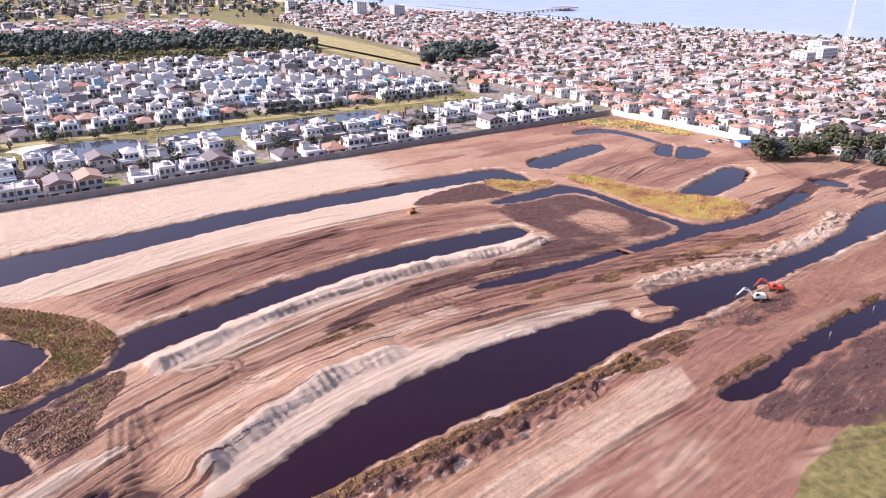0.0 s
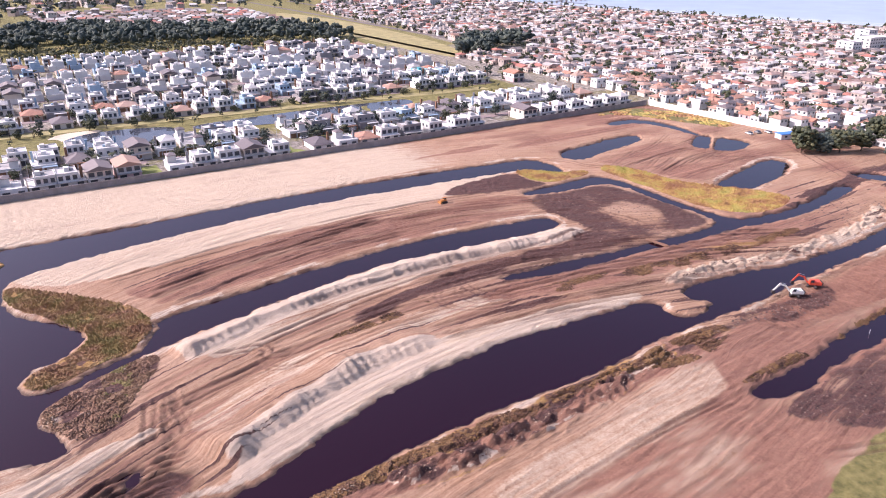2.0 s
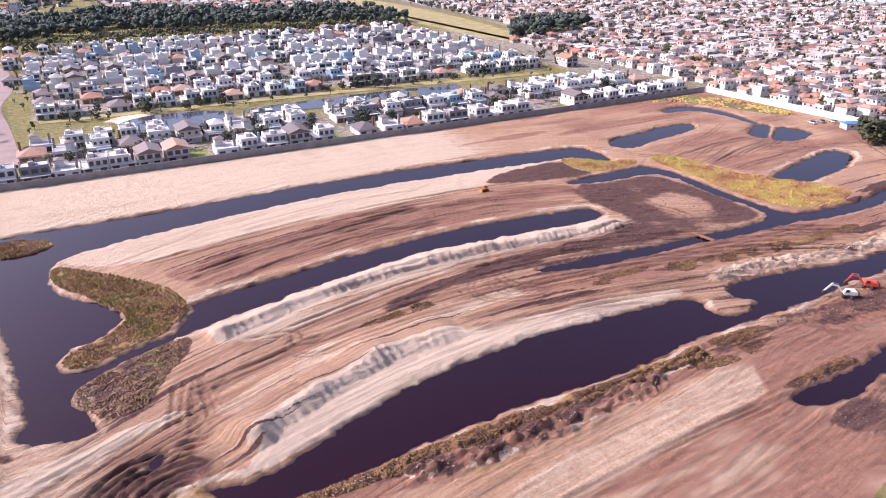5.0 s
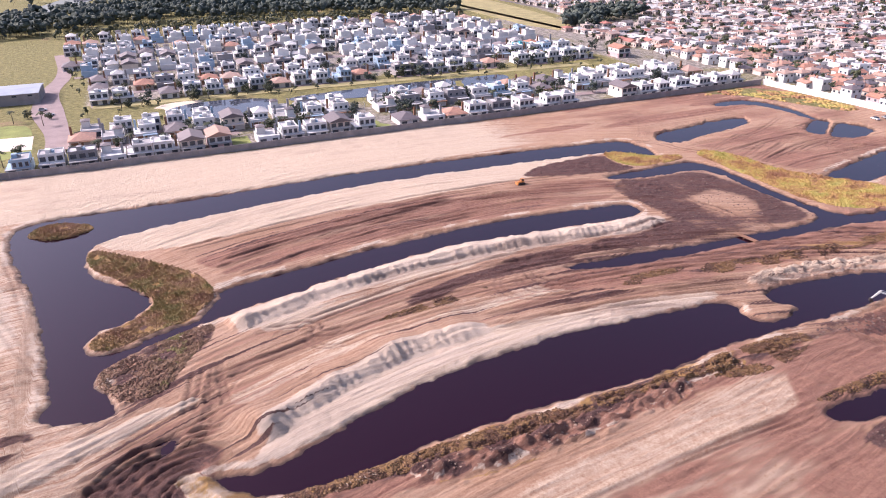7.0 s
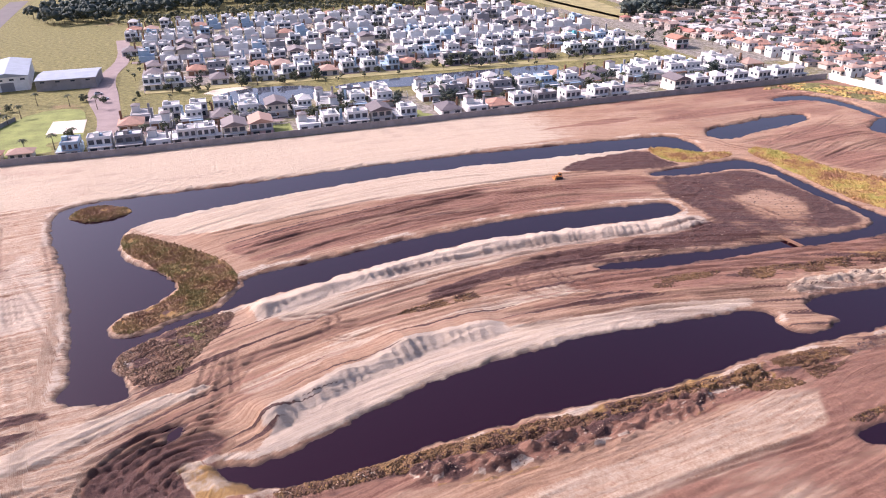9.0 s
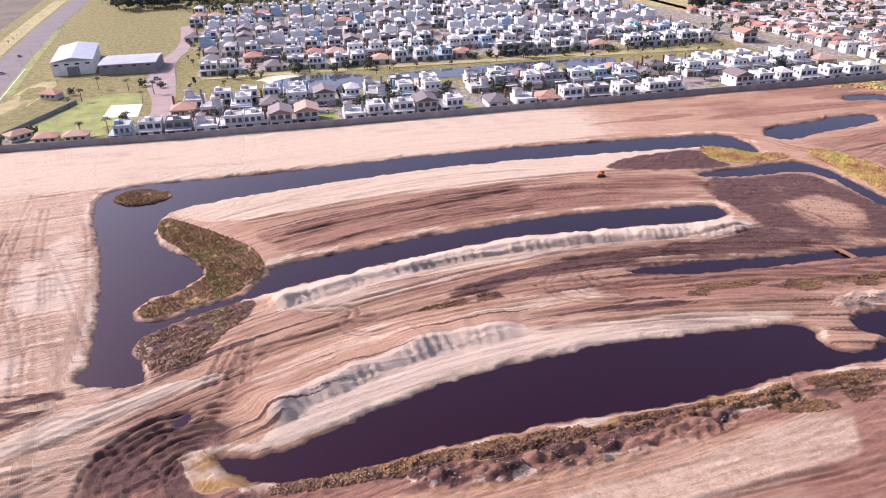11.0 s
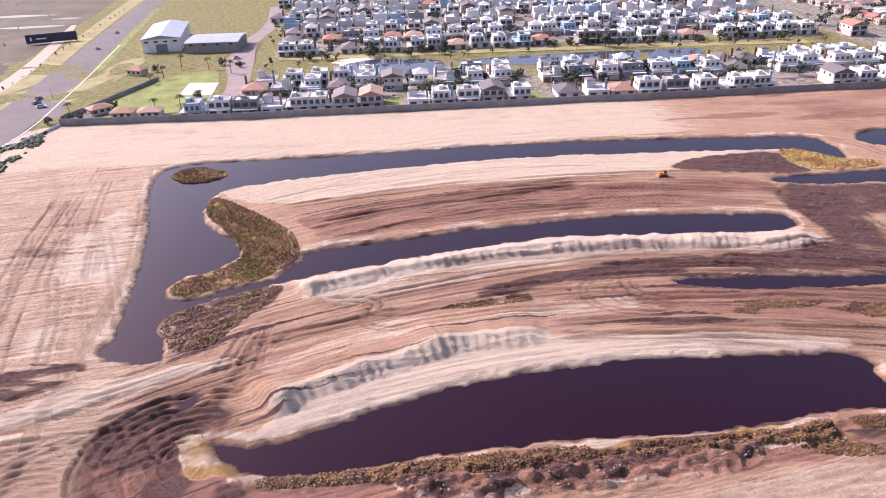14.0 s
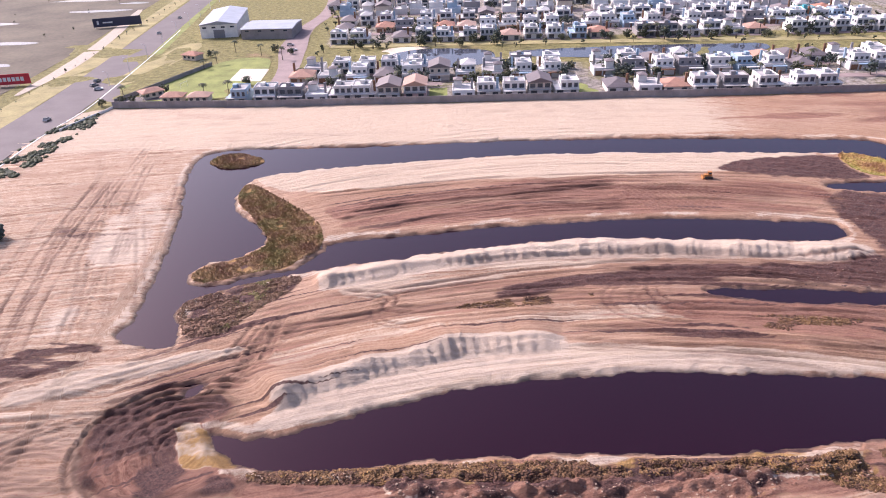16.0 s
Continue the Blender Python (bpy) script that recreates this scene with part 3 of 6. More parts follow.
    for line, w in (([(36, 157), (47, 156), (51, 153), (48, 149), (60, 148)], 1.1), ([(48, 156), (80, 164), (120, 168), (165, 166), (180, 168)], 1.3),
                    ([(113, 158), (112, 150), (122, 143), (150, 142)], 1.2), ([(-52, 235), (-49, 190), (-42, 152), (-36, 128)], 2.0), ([(-47, 235), (-43, 190), (-37, 152), (-30, 128)], 2.0),
                    ([(20, 140), (45, 146), (75, 152), (110, 152), (160, 142), (230, 134)], 1.2), ([(22, 214), (65, 223), (110, 225), (150, 223), (185, 214)], 1.3),
                    ([(35, 205), (60, 212), (90, 216), (118, 217)], 1.1), ([(33, 200), (55, 206), (80, 210)], 1.1), ([(172, 188), (186, 186), (196, 170), (196, 158)], 1.3),
                    ([(218, 246), (228, 236), (230, 226), (238, 216)], 1.4), ([(60, 73.5), (81, 75), (107, 77), (131, 76.5)], 0.6), ([(17, 104), (9, 108), (6, 118), (14, 125), (30, 128)], 1.5),
                    ([(250, 215), (285, 222), (300, 218)], 1.2), ([(252, 200), (290, 212), (316, 205)], 1.2), ([(345, 200), (322, 165), (312, 148), (330, 125)], 2.2)):
        track(line, w, 0.26, 0.95)
        d, s, side = line_distance(X, Y, chaikin(line, False), 8)
        lay("brown", step(d, w + 1.4, w) * 0.35)
    drive_marks(track)
    # ploughed rows
    comb = area([(118, 218), (146, 218), (148, 196), (116, 196)], 1.2)
    Z += 0.16 * comb * np.sin((X + 0.35 * Y) * 2 * math.pi / 1.9)
    lay("rut", comb * 0.5 * (0.5 + 0.5 * np.sin((X + 0.35 * Y) * 2 * math.pi / 1.9 + 2)))
    rows = area([(165, 100), (190, 100), (290, 101), (290, 82), (170, 82)], 1.5)
    Z += 0.26 * rows * np.sin((X * 0.97 + 0.2 * Y + 0.5 * vnoise(X / 9, Y / 9, 3)) * 2 * math.pi / 2.3)
    lay("rut", rows * 0.45 * step(np.sin((X * 0.97 + 0.2 * Y + 0.5 * vnoise(X / 9, Y / 9, 3)) * 2 * math.pi / 2.3 + 2), 0.0, 0.8))
    lay("smooth", rows * 0.6)
    for k, cut_back in (("brown", 0.8), ("mud", 0.9), ("rut", 0.55)):
        mask[k] *= 1 - cut_back * causeway
    rough_soil = np.clip(mask["mud"] * 0.9 + mask["white"] * 0.35 * (1 - mask["smooth"]) + 0.25 * mask["brown"], 0, 1) * site * near * (1 - 0.75 * spoil)
    Z += rough_soil * (0.42 * fbm(X / 1.7, Y / 1.3, 111, 3) + 0.3 * fbm(X / 0.9, Y / 0.8, 115, 2))
    # waters are cut in last: a scarp, a wet margin, and a bed
    for name, pts in PONDS.items():
        shore = chaikin(pts, True, shore_rounds(name))
        rough = 0.55 if name not in ("corner_ditch", "corner_pool", "ditch_pool") else 0.3
        d = inside_distance(X + (wx - X) * rough, Y + (wy - Y) * rough, shore, 30) + 1.1 * fbm(X / 2.6, Y / 2.3, 121, 3)
        bank = WATER_Z + 0.1 * np.clip(d, 0, 1.0) + (0.6 + 0.5 * fbm(X / 3, Y / 3, 96)) * step(d, 0.1, 1.7 + 1.4 * fbm(X / 6, Y / 6, 97)) + np.clip(d - 1.5, 0, 30) * 0.4
        bank = np.where(d < 0, WATER_Z + np.clip(d * 0.6, -1.6, 0), bank)
        Z = np.minimum(Z, bank)
        if name in ("lake", "big_pond", "side_pond"):
            rim = step(d, 5.0, 2.5) * step(d, 0.8, 1.6) * step(fbm(X / 11, Y / 11, 125), -0.35, 0.1)
            mask["mud"] *= 1 - 0.8 * rim * (1 - mask["rut"])
            lay("white", 0.62 * rim)
        lay("wet", 0.95 * step(d, 1.0 + 0.9 * fbm(X / 4, Y / 4, 99), 0.25))
    # reed beds stand low, just clear of the water
    for bed in (REED_POINT, REED_ISLE, REED_EAST, REED_STRIP):
        m = area(bed, 1.0)
        Z = Z * (1 - m) + m * (WATER_Z + 0.45 + 0.3 * fbm(X / 5, Y / 5, 95))
        for k in ("white", "brown", "pale", "grass", "mud"):
            mask[k] *= 1 - m
        lay("ochre", m)
        lay("mud", m * 0.6 * step(fbm(X / 5, Y / 5, 93), 0.1, 0.3))
        mask["wet"] *= 1 - step(m, 0.6, 0.95)
    spit = area(SAND_SPIT, 0.7)
    mask["mud"] *= 1 - spit
    mask["brown"] *= 1 - spit
    mask["white"] *= 1 - spit
    coast = 960 - 0.33 * (Y - 397)
    lay("white", step(X - coast, -45, -40) * (1 - step(X - coast, 60, 61)) * step(Y, -600, -500))
    mask["grass"] *= 1 - step(X - coast, -45, -40)
    flow = np.stack([X * 0.016 + 0.15 * vnoise(X / 20, Y / 20, 1), arc * 0.9, Z * 0.1], -1)
    west = step(-X, 14, 18)[..., None]
    flow = flow * (1 - west) + west * np.stack([X * 0.05 + Y * 0.02, Y * 0.8 - X * 0.12, Z * 0.1], -1)
    low = step(-Y, -97, -96)[..., None]
    flow = flow * (1 - low) + low * np.stack([(X + 0.15 * Y) * 0.02, (Y - 0.15 * X) * 0.7, Z * 0.1], -1)
    around = spoil.clip(0, 1)[..., None]
    flow = flow * (1 - around) + around * np.stack([(X - Y) * 0.06, coil * 0.8, Z * 0.2], -1)
    cross = np.stack([(X * 0.88 + Y * 0.47) * 0.02 + 0.2 * vnoise(X / 18, Y / 18, 2), (Y * 0.88 - X * 0.47) * 0.8 + 1.2 * vnoise(X / 25, Y / 25, 4), Z * 0.1], -1)
    plough = (rows * 1.0)[..., None]
    flow = flow * (1 - plough) + plough * np.stack([(X * 0.97 + 0.2 * Y) * 0.75, Y * 0.03, Z * 0.1], -1)
    ny, nx = X.shape
    idx = np.arange(nx * ny).reshape(ny, nx)
    faces = np.stack([idx[:-1, :-1], idx[:-1, 1:], idx[1:, 1:], idx[1:, :-1]], -1).reshape(-1, 4)
    me = sheet("ground", np.stack([X, Y, Z], -1).reshape(-1, 3), faces)
    for k, v in mask.items():
        me.attributes.new(k, "FLOAT", "POINT").data.foreach_set("value", np.clip(v, 0, 1).astype(np.float32).ravel())
    me.attributes.new("site", "FLOAT", "POINT").data.foreach_set("value", (site * near).astype(np.float32).ravel())
    me.attributes.new("cross", "FLOAT_VECTOR", "POINT").data.foreach_set("vector", cross.astype(np.float32).ravel())
    me.attributes.new("flow", "FLOAT_VECTOR", "POINT").data.foreach_set("vector", flow.astype(np.float32).ravel())
    me.materials.append(M_GROUND)
    ob = tagged(new("ground", me), "pale sand, brown earth and mud of a levelled building site", "ground", kind="structure")
    return ob, gx, gy, Z


def sheet(name, verts, quads):
    me = bpy.data.meshes.new(name)
    me.vertices.add(len(verts))
    me.vertices.foreach_set("co", np.asarray(verts, np.float32).ravel())
    me.loops.add(len(quads) * 4)
    me.loops.foreach_set("vertex_index", np.asarray(quads, np.int32).ravel())
    me.polygons.add(len(quads))
    me.polygons.foreach_set("loop_start", np.arange(0, len(quads) * 4, 4, dtype=np.int32))
    me.polygons.foreach_set("loop_total", np.full(len(quads), 4, np.int32))
    me.polygons.foreach_set("use_smooth", np.ones(len(quads), bool))
    me.update(calc_edges=True)
    me.validate()
    return me


GROUND, GX, GY, GZ = build_ground()


def height(x, y):
    i, j = int(np.clip(np.searchsorted(GX, x), 1, len(GX) - 1)), int(np.clip(np.searchsorted(GY, y), 1, len(GY) - 1))
    u, v = (x - GX[i - 1]) / (GX[i] - GX[i - 1]), (y - GY[j - 1]) / (GY[j] - GY[j - 1])
    return float((GZ[j - 1, i - 1] * (1 - u) + GZ[j - 1, i] * u) * (1 - v) + (GZ[j, i - 1] * (1 - u) + GZ[j, i] * u) * v)


def pond_sheet(name, pts, z, label, reach, rounds):
    """Level water: the cells of a coarse grid that the outline and its bank cover."""
    p = chaikin(pts, True, rounds)
    lo, hi = p.min(0) - 6, p.max(0) + 6
    gx, gy = np.arange(lo[0], hi[0], 2.0), np.arange(lo[1], hi[1], 2.0)
    X, Y = np.meshgrid(gx, gy)
    d = inside_distance(X, Y, p, 20)
    idx = np.arange(X.size).reshape(X.shape)
    keep = np.minimum(np.minimum(d[:-1, :-1], d[1:, 1:]), np.minimum(d[:-1, 1:], d[1:, :-1])) < reach
    quads = np.stack([idx[:-1, :-1], idx[:-1, 1:], idx[1:, 1:], idx[1:, :-1]], -1)[keep]
    used, inv = np.unique(quads, return_inverse=True)
    verts = np.stack([X.ravel(), Y.ravel(), np.full(X.size, z)], -1)[used]
    me = sheet(name, verts, inv.reshape(-1, 4))
    me.materials.append(M_WATER)
    return tagged(new(name, me), label, "water", kind="structure")


for k, (name, pts) in enumerate(PONDS.items()):
    pond_sheet("water_%d" % (k + 1), pts, WATER_Z - 0.004 * k, "still dark brown water in a dug %s" % name.replace("_", " "), 2.5, shore_rounds(name))

# ---- builders ----
M_PLASTER = surface("white_plaster", (0.70, 0.69, 0.68), 0.75, scale=0.35, var=0.2, rand=0.5, tint=(0.40, 0.36, 0.34))
M_CREAM = surface("cream_plaster", (0.62, 0.53, 0.44), 0.8, scale=0.35, var=0.2, rand=0.5, tint=(0.50, 0.44, 0.42))
M_GREY = surface("grey_plaster", (0.20, 0.20, 0.22), 0.7, scale=0.4, var=0.25, rand=0.5, tint=(0.36, 0.30, 0.27))
M_BLUE = surface("blue_grey_plaster", (0.30, 0.40, 0.50), 0.7, scale=0.4, var=0.2)
M_TEAL = surface("teal_plaster", (0.08, 0.34, 0.38), 0.7, scale=0.4, var=0.2)
M_PINK = surface("pink_plaster", (0.58, 0.40, 0.40), 0.75, scale=0.4, var=0.2)
M_SLAB = surface("flat_roof_slab", (0.66, 0.63, 0.61), 0.85, scale=0.5, var=0.35, rand=0.75, tint=(0.22, 0.20, 0.20))
M_TILE = surface("clay_roof_tile", (0.38, 0.18, 0.12), 0.85, scale=0.8, var=0.4, rand=0.6, tint=(0.40, 0.32, 0.27))
M_SLATE = surface("dark_roof_tile", (0.12, 0.10, 0.11), 0.75, scale=0.8, var=0.4, rand=0.5, tint=(0.28, 0.23, 0.22))
M_STEEL_ROOF = surface("sheet_metal_roof", (0.36, 0.38, 0.43), 0.45, 0.2, scale=0.2, var=0.25)
M_WOOD = surface("stained_wood", (0.22, 0.11, 0.06), 0.6, scale=1.5, var=0.3)
M_CONCRETE = surface("weathered_concrete", (0.30, 0.27, 0.27), 0.9, scale=0.25, var=0.35, rand=0.25)
M_WHITEWALL = surface("limewashed_wall", (0.80, 0.76, 0.72), 0.85, scale=0.3, var=0.25)
M_PAVING = surface("block_paving", (0.27, 0.20, 0.19), 0.9, scale=0.15, var=0.3, fine=3.0)
M_ASPHALT = surface("worn_asphalt", (0.15, 0.125, 0.125), 0.9, scale=0.08, var=0.25, fine=2.0)
M_LINE = surface("road_paint", (0.75, 0.74, 0.70), 0.7)
M_LAWN = surface("mown_lawn", (0.22, 0.24, 0.065), 0.95, scale=0.12, var=0.5, fine=1.2, relief=0.1)
M_DRYGRASS = surface("dry_grass", (0.32, 0.27, 0.12), 0.95, scale=0.1, var=0.5, fine=1.0, relief=0.1)
M_MARSH = surface("marsh_grass", (0.125, 0.10, 0.07), 0.95, scale=0.03, var=0.55, fine=0.4, relief=0.1)
M_POOL = water_material("pool_water", (0.10, 0.48, 0.55))
M_LAKE = water_material("town_lake_water", (0.06, 0.065, 0.085))
M_RED = surface("red_sheet", (0.55, 0.03, 0.05), 0.5, var=0.2)
M_NAVY = surface("dark_blue_sheet", (0.03, 0.035, 0.07), 0.5, var=0.2)
M_TYRE = surface("tyre_rubber", (0.02, 0.02, 0.02), 0.9)
M_TRACK = surface("track_steel", (0.05, 0.04, 0.04), 0.6, 0.4)
M_ORANGE = surface("orange_machine_paint", (0.62, 0.08, 0.04), 0.45, scale=1.2, var=0.3)
M_WHITEPAINT = surface("white_machine_paint", (0.78, 0.76, 0.70), 0.45, scale=1.2, var=0.25)
M_YELLOW = surface("yellow_machine_paint", (0.50, 0.20, 0.05), 0.5, scale=1.2, var=0.3)
M_BARK = surface("bark", (0.10, 0.07, 0.05), 0.95, scale=2.0, var=0.4)
M_CAR = surface("car_paint", (0.75, 0.75, 0.76), 0.25, rand=0.95, tint=(0.06, 0.06, 0.07))


def glass_material():
    m, nt, b = nodes_of("window_glass")
    pos = nt.nodes.new("ShaderNodeNewGeometry").outputs["Position"]
    link(nt, blend(nt, noise_node(nt, 0.5, 2, 0.5, pos), (0.015, 0.02, 0.03), (0.07, 0.085, 0.11)), b.inputs["Base Color"])
    b.inputs["Roughness"].default_value = 0.06
    return m


M_GLASS = glass_material()
M_LEAF = island_surface("foliage", [(0.045, 0.055, 0.022), (0.065, 0.072, 0.028), (0.09, 0.088, 0.036), (0.035, 0.045, 0.022)], 0.8)
M_DARKLEAF = island_surface("forest_foliage", [(0.050, 0.068, 0.056), (0.065, 0.084, 0.064), (0.085, 0.098, 0.070), (0.042, 0.058, 0.050)], 0.85)
M_REED = island_surface("reed_blades", [(0.20, 0.155, 0.045), (0.24, 0.17, 0.055), (0.28, 0.17, 0.065), (0.29, 0.165, 0.075), (0.26, 0.135, 0.07), (0.29, 0.155, 0.085)], 0.9, 0.9)
M_REEDGOLD = island_surface("golden_reed_blades", [(0.36, 0.31, 0.075), (0.42, 0.34, 0.085), (0.46, 0.32, 0.09), (0.42, 0.25, 0.085), (0.34, 0.17, 0.075), (0.30, 0.14, 0.07)], 0.9, 0.92)
M_SCRUB = island_surface("dry_scrub", [(0.20, 0.155, 0.055), (0.20, 0.115, 0.065), (0.24, 0.135, 0.085), (0.18, 0.095, 0.06)], 0.95, 0.9)
M_BANKGRASS = island_surface("dry_bank_grass", [(0.15, 0.075, 0.030), (0.12, 0.055, 0.028), (0.19, 0.10, 0.038), (0.10, 0.045, 0.026), (0.20, 0.115, 0.04)], 0.95, 0.85)
M_TOWNWALL = island_surface("town_walls", [(0.60, 0.57, 0.55), (0.48, 0.40, 0.36), (0.70, 0.68, 0.67), (0.40, 0.34, 0.31), (0.58, 0.46, 0.40)], 0.85)
M_TOWNROOF = island_surface("town_roofs", [(0.34, 0.20, 0.16), (0.42, 0.36, 0.34), (0.26, 0.16, 0.135), (0.58, 0.54, 0.52), (0.20, 0.17, 0.165), (0.40, 0.28, 0.24), (0.46, 0.43, 0.42), (0.42, 0.17, 0.13), (0.64, 0.61, 0.60), (0.30, 0.25, 0.235)], 0.85)
M_TOWNGLASS = island_surface("town_openings", [(0.05, 0.05, 0.06), (0.10, 0.08, 0.07), (0.03, 0.03, 0.04)], 0.4)


def box(bm, x0, x1, y0, y1, z0, z1, mat=0):
    vs = [bm.verts.new((x, y, z)) for z in (z0, z1) for x, y in ((x0, y0), (x1, y0), (x1, y1), (x0, y1))]
    for f in ((3, 2, 1, 0), (4, 5, 6, 7), (0, 1, 5, 4), (1, 2, 6, 5), (2, 3, 7, 6), (3, 0, 4, 7)):
        bm.faces.new([vs[i] for i in f]).material_index = mat
    return vs


def prism(bm, pts, axis_lo, axis_hi, mat=0, axis="y"):
    """A flat outline drawn out between two values of one axis."""
    rings = []
    for v in (axis_lo, axis_hi):
        rings.append([bm.verts.new((a, v, b) if axis == "y" else (v, a, b) if axis == "x" else (a, b, v)) for a, b in pts])
    n = len(pts)
    bm.faces.new(rings[0]).material_index = mat
    bm.faces.new(list(reversed(rings[1]))).material_index = mat
    for i in range(n):
        bm.faces.new([rings[0][i], rings[1][i], rings[1][(i + 1) % n], rings[0][(i + 1) % n]]).material_index = mat
    bmesh.ops.recalc_face_normals(bm, faces=bm.faces[:])


def rod(bm, a, b, r0, r1=None, sides=8, mat=0):
    a, b = Vector(a), Vector(b)
    q = (b - a).to_track_quat("Z", "Y").to_matrix()
    rings = []
    for p, r in ((a, r0), (b, r0 if r1 is None else r1)):
        rings.append([bm.verts.new(p + q @ Vector((r * math.cos(k * 2 * math.pi / sides), r * math.sin(k * 2 * math.pi / sides), 0))) for k in range(sides)])
    for k in range(sides):
        bm.faces.new([rings[0][k], rings[0][(k + 1) % sides], rings[1][(k + 1) % sides], rings[1][k]]).material_index = mat
    bm.faces.new(list(reversed(rings[0]))).material_index = mat
    bm.faces.new(rings[1]).material_index = mat


def part(name, bm, material, parent, label=""):
    me = bpy.data.meshes.new(name)
    bm.to_mesh(me)
    bm.free()
    for m in (material if isinstance(material, (list, tuple)) else [material]):
        me.materials.append(m)
    ob = new(name, me)
    ob.parent = parent
    if label:
        ob["label"] = label
    return ob


def boxes(name, material, parent, *rows, label=""):
    bm = bmesh.new()
    for r in rows:
        box(bm, *r)
    return part(name, bm, material, parent, label)


def solo(name, bm, material, label, category, kind="", group=""):
    return tagged(part(name, bm, material, None), label, category, group, kind)


class Joined:
    """Gathers many small shapes into one mesh quickly."""

    def __init__(self):
        self.v, self.f, self.m, self.n = [], [], [], 0

    def add(self, verts, faces, mat=0):
        self.v.append(np.asarray(verts, float))
        self.f.append(np.asarray(faces, int) + self.n)
        self.m.append(np.full(len(faces), mat))
        self.n += len(verts)

    def done(self, name, materials, smooth=False):
        v = np.vstack(self.v)
        tri = np.vstack([np.hstack([f, f[:, -1:]])[:, :4] if f.shape[1] == 3 else f for f in self.f])
        is_tri = tri[:, 2] == tri[:, 3]
        total = np.where(is_tri, 3, 4)
        loops = tri.ravel()[np.stack([np.ones_like(is_tri), np.ones_like(is_tri), np.ones_like(is_tri), ~is_tri], -1).ravel()]
        me = bpy.data.meshes.new(name)
        me.vertices.add(len(v))
        me.vertices.foreach_set("co", v.astype(np.float32).ravel())
        me.loops.add(len(loops))
        me.loops.foreach_set("vertex_index", loops.astype(np.int32))
        me.polygons.add(len(tri))
        me.polygons.foreach_set("loop_start", np.concatenate([[0], np.cumsum(total)[:-1]]).astype(np.int32))
        me.polygons.foreach_set("loop_total", total.astype(np.int32))
        me.polygons.foreach_set("material_index", np.concatenate(self.m).astype(np.int32))
        me.polygons.foreach_set("use_smooth", np.full(len(tri), smooth))
        me.update(calc_edges=True)
        for m in materials:
            me.materials.append(m)
        return new(name, me)


PHI = (1 + 5 ** 0.5) / 2
ICO_V = np.array([(a, b, 0) for a in (-1, 1) for b in (-PHI, PHI)] + [(0, a, b) for a in (-1, 1) for b in (-PHI, PHI)] + [(b, 0, a) for a in (-1, 1) for b in (-PHI, PHI)]) / 1.902
ICO_F = np.array([(i, j, k) for i in range(12) for j in range(i + 1, 12) for k in range(j + 1, 12)
                  if all(abs(np.linalg.norm(ICO_V[p] - ICO_V[q]) - 1.0515) < 0.02 for p, q in ((i, j), (j, k), (i, k)))])
ICO_F = np.array([f if np.dot(np.cross(ICO_V[f[1]] - ICO_V[f[0]], ICO_V[f[2]] - ICO_V[f[0]]), ICO_V[f[0]]) > 0 else f[::-1] for f in ICO_F])
rng = np.random.default_rng(7)


def clump(j, c, size, squash=0.75, mat=0):
    v = ICO_V * (0.6 + 0.8 * rng.random((12, 1)))
    a = rng.random() * 6.28
    r = np.array([(math.cos(a), -math.sin(a), 0), (math.sin(a), math.cos(a), 0), (0, 0, 1)])
    j.add((v * (1, 1, squash)) @ r.T * size + c, ICO_F, mat)


def tuft(j, x, y, z, h, w, blades=5):
    """A tuft of bent, pointed blades."""
    n = blades
    a = rng.random(n) * 6.28
    lean, hh, r0 = w * (0.3 + 0.8 * rng.random(n)), h * (0.6 + 0.6 * rng.random(n)), w * 0.4 * rng.random(n)
    bx, by = x + np.cos(a * 3) * r0, y + np.sin(a * 3) * r0
    t = 0.09 + 0.16 * w
    dx, dy = -np.sin(a) * t, np.cos(a) * t
    mx, my = bx + np.cos(a) * lean * 0.45, by + np.sin(a) * lean * 0.45
    tx, ty = bx + np.cos(a) * lean, by + np.sin(a) * lean
    v = np.stack([np.stack([bx - dx, by - dy, np.full(n, z - 0.1)], -1), np.stack([bx + dx, by + dy, np.full(n, z - 0.1)], -1), np.stack([mx + dx, my + dy, z + hh * 0.6], -1),
                  np.stack([mx - dx, my - dy, z + hh * 0.6], -1), np.stack([tx, ty, z + hh], -1)], 1).reshape(-1, 3)
    k = np.arange(n)[:, None] * 5
    f = np.vstack([np.hstack([k, k + 1, k + 2, k + 3]), np.hstack([k + 3, k + 2, k + 4, k + 4])])
    j.add(v, f)


def within(x, y, poly):
    return inside_distance(np.array([float(x)]), np.array([float(y)]), poly, 60)[0]


# ---- water beyond the site, roads and lawns ----
def level(name, pts, z, material, label, category, rounds=1, thick=0.25):
    """A thin paved, planted or watery sheet with a real edge."""
    p = chaikin(pts, True, rounds) if rounds else np.array(pts, float)
    bm = bmesh.new()
    top = [bm.verts.new((x, y, z)) for x, y in p]
    low = [bm.verts.new((x, y, z - thick)) for x, y in p]
    f = bm.faces.new(top)
    for i in range(len(p)):
        k = (i + 1) % len(p)
        bm.faces.new([low[i], low[k], top[k], top[i]])
    bmesh.ops.triangulate(bm, faces=[f])
    bmesh.ops.recalc_face_normals(bm, faces=bm.faces[:])
    return solo(name, bm, material, label, category, "structure")


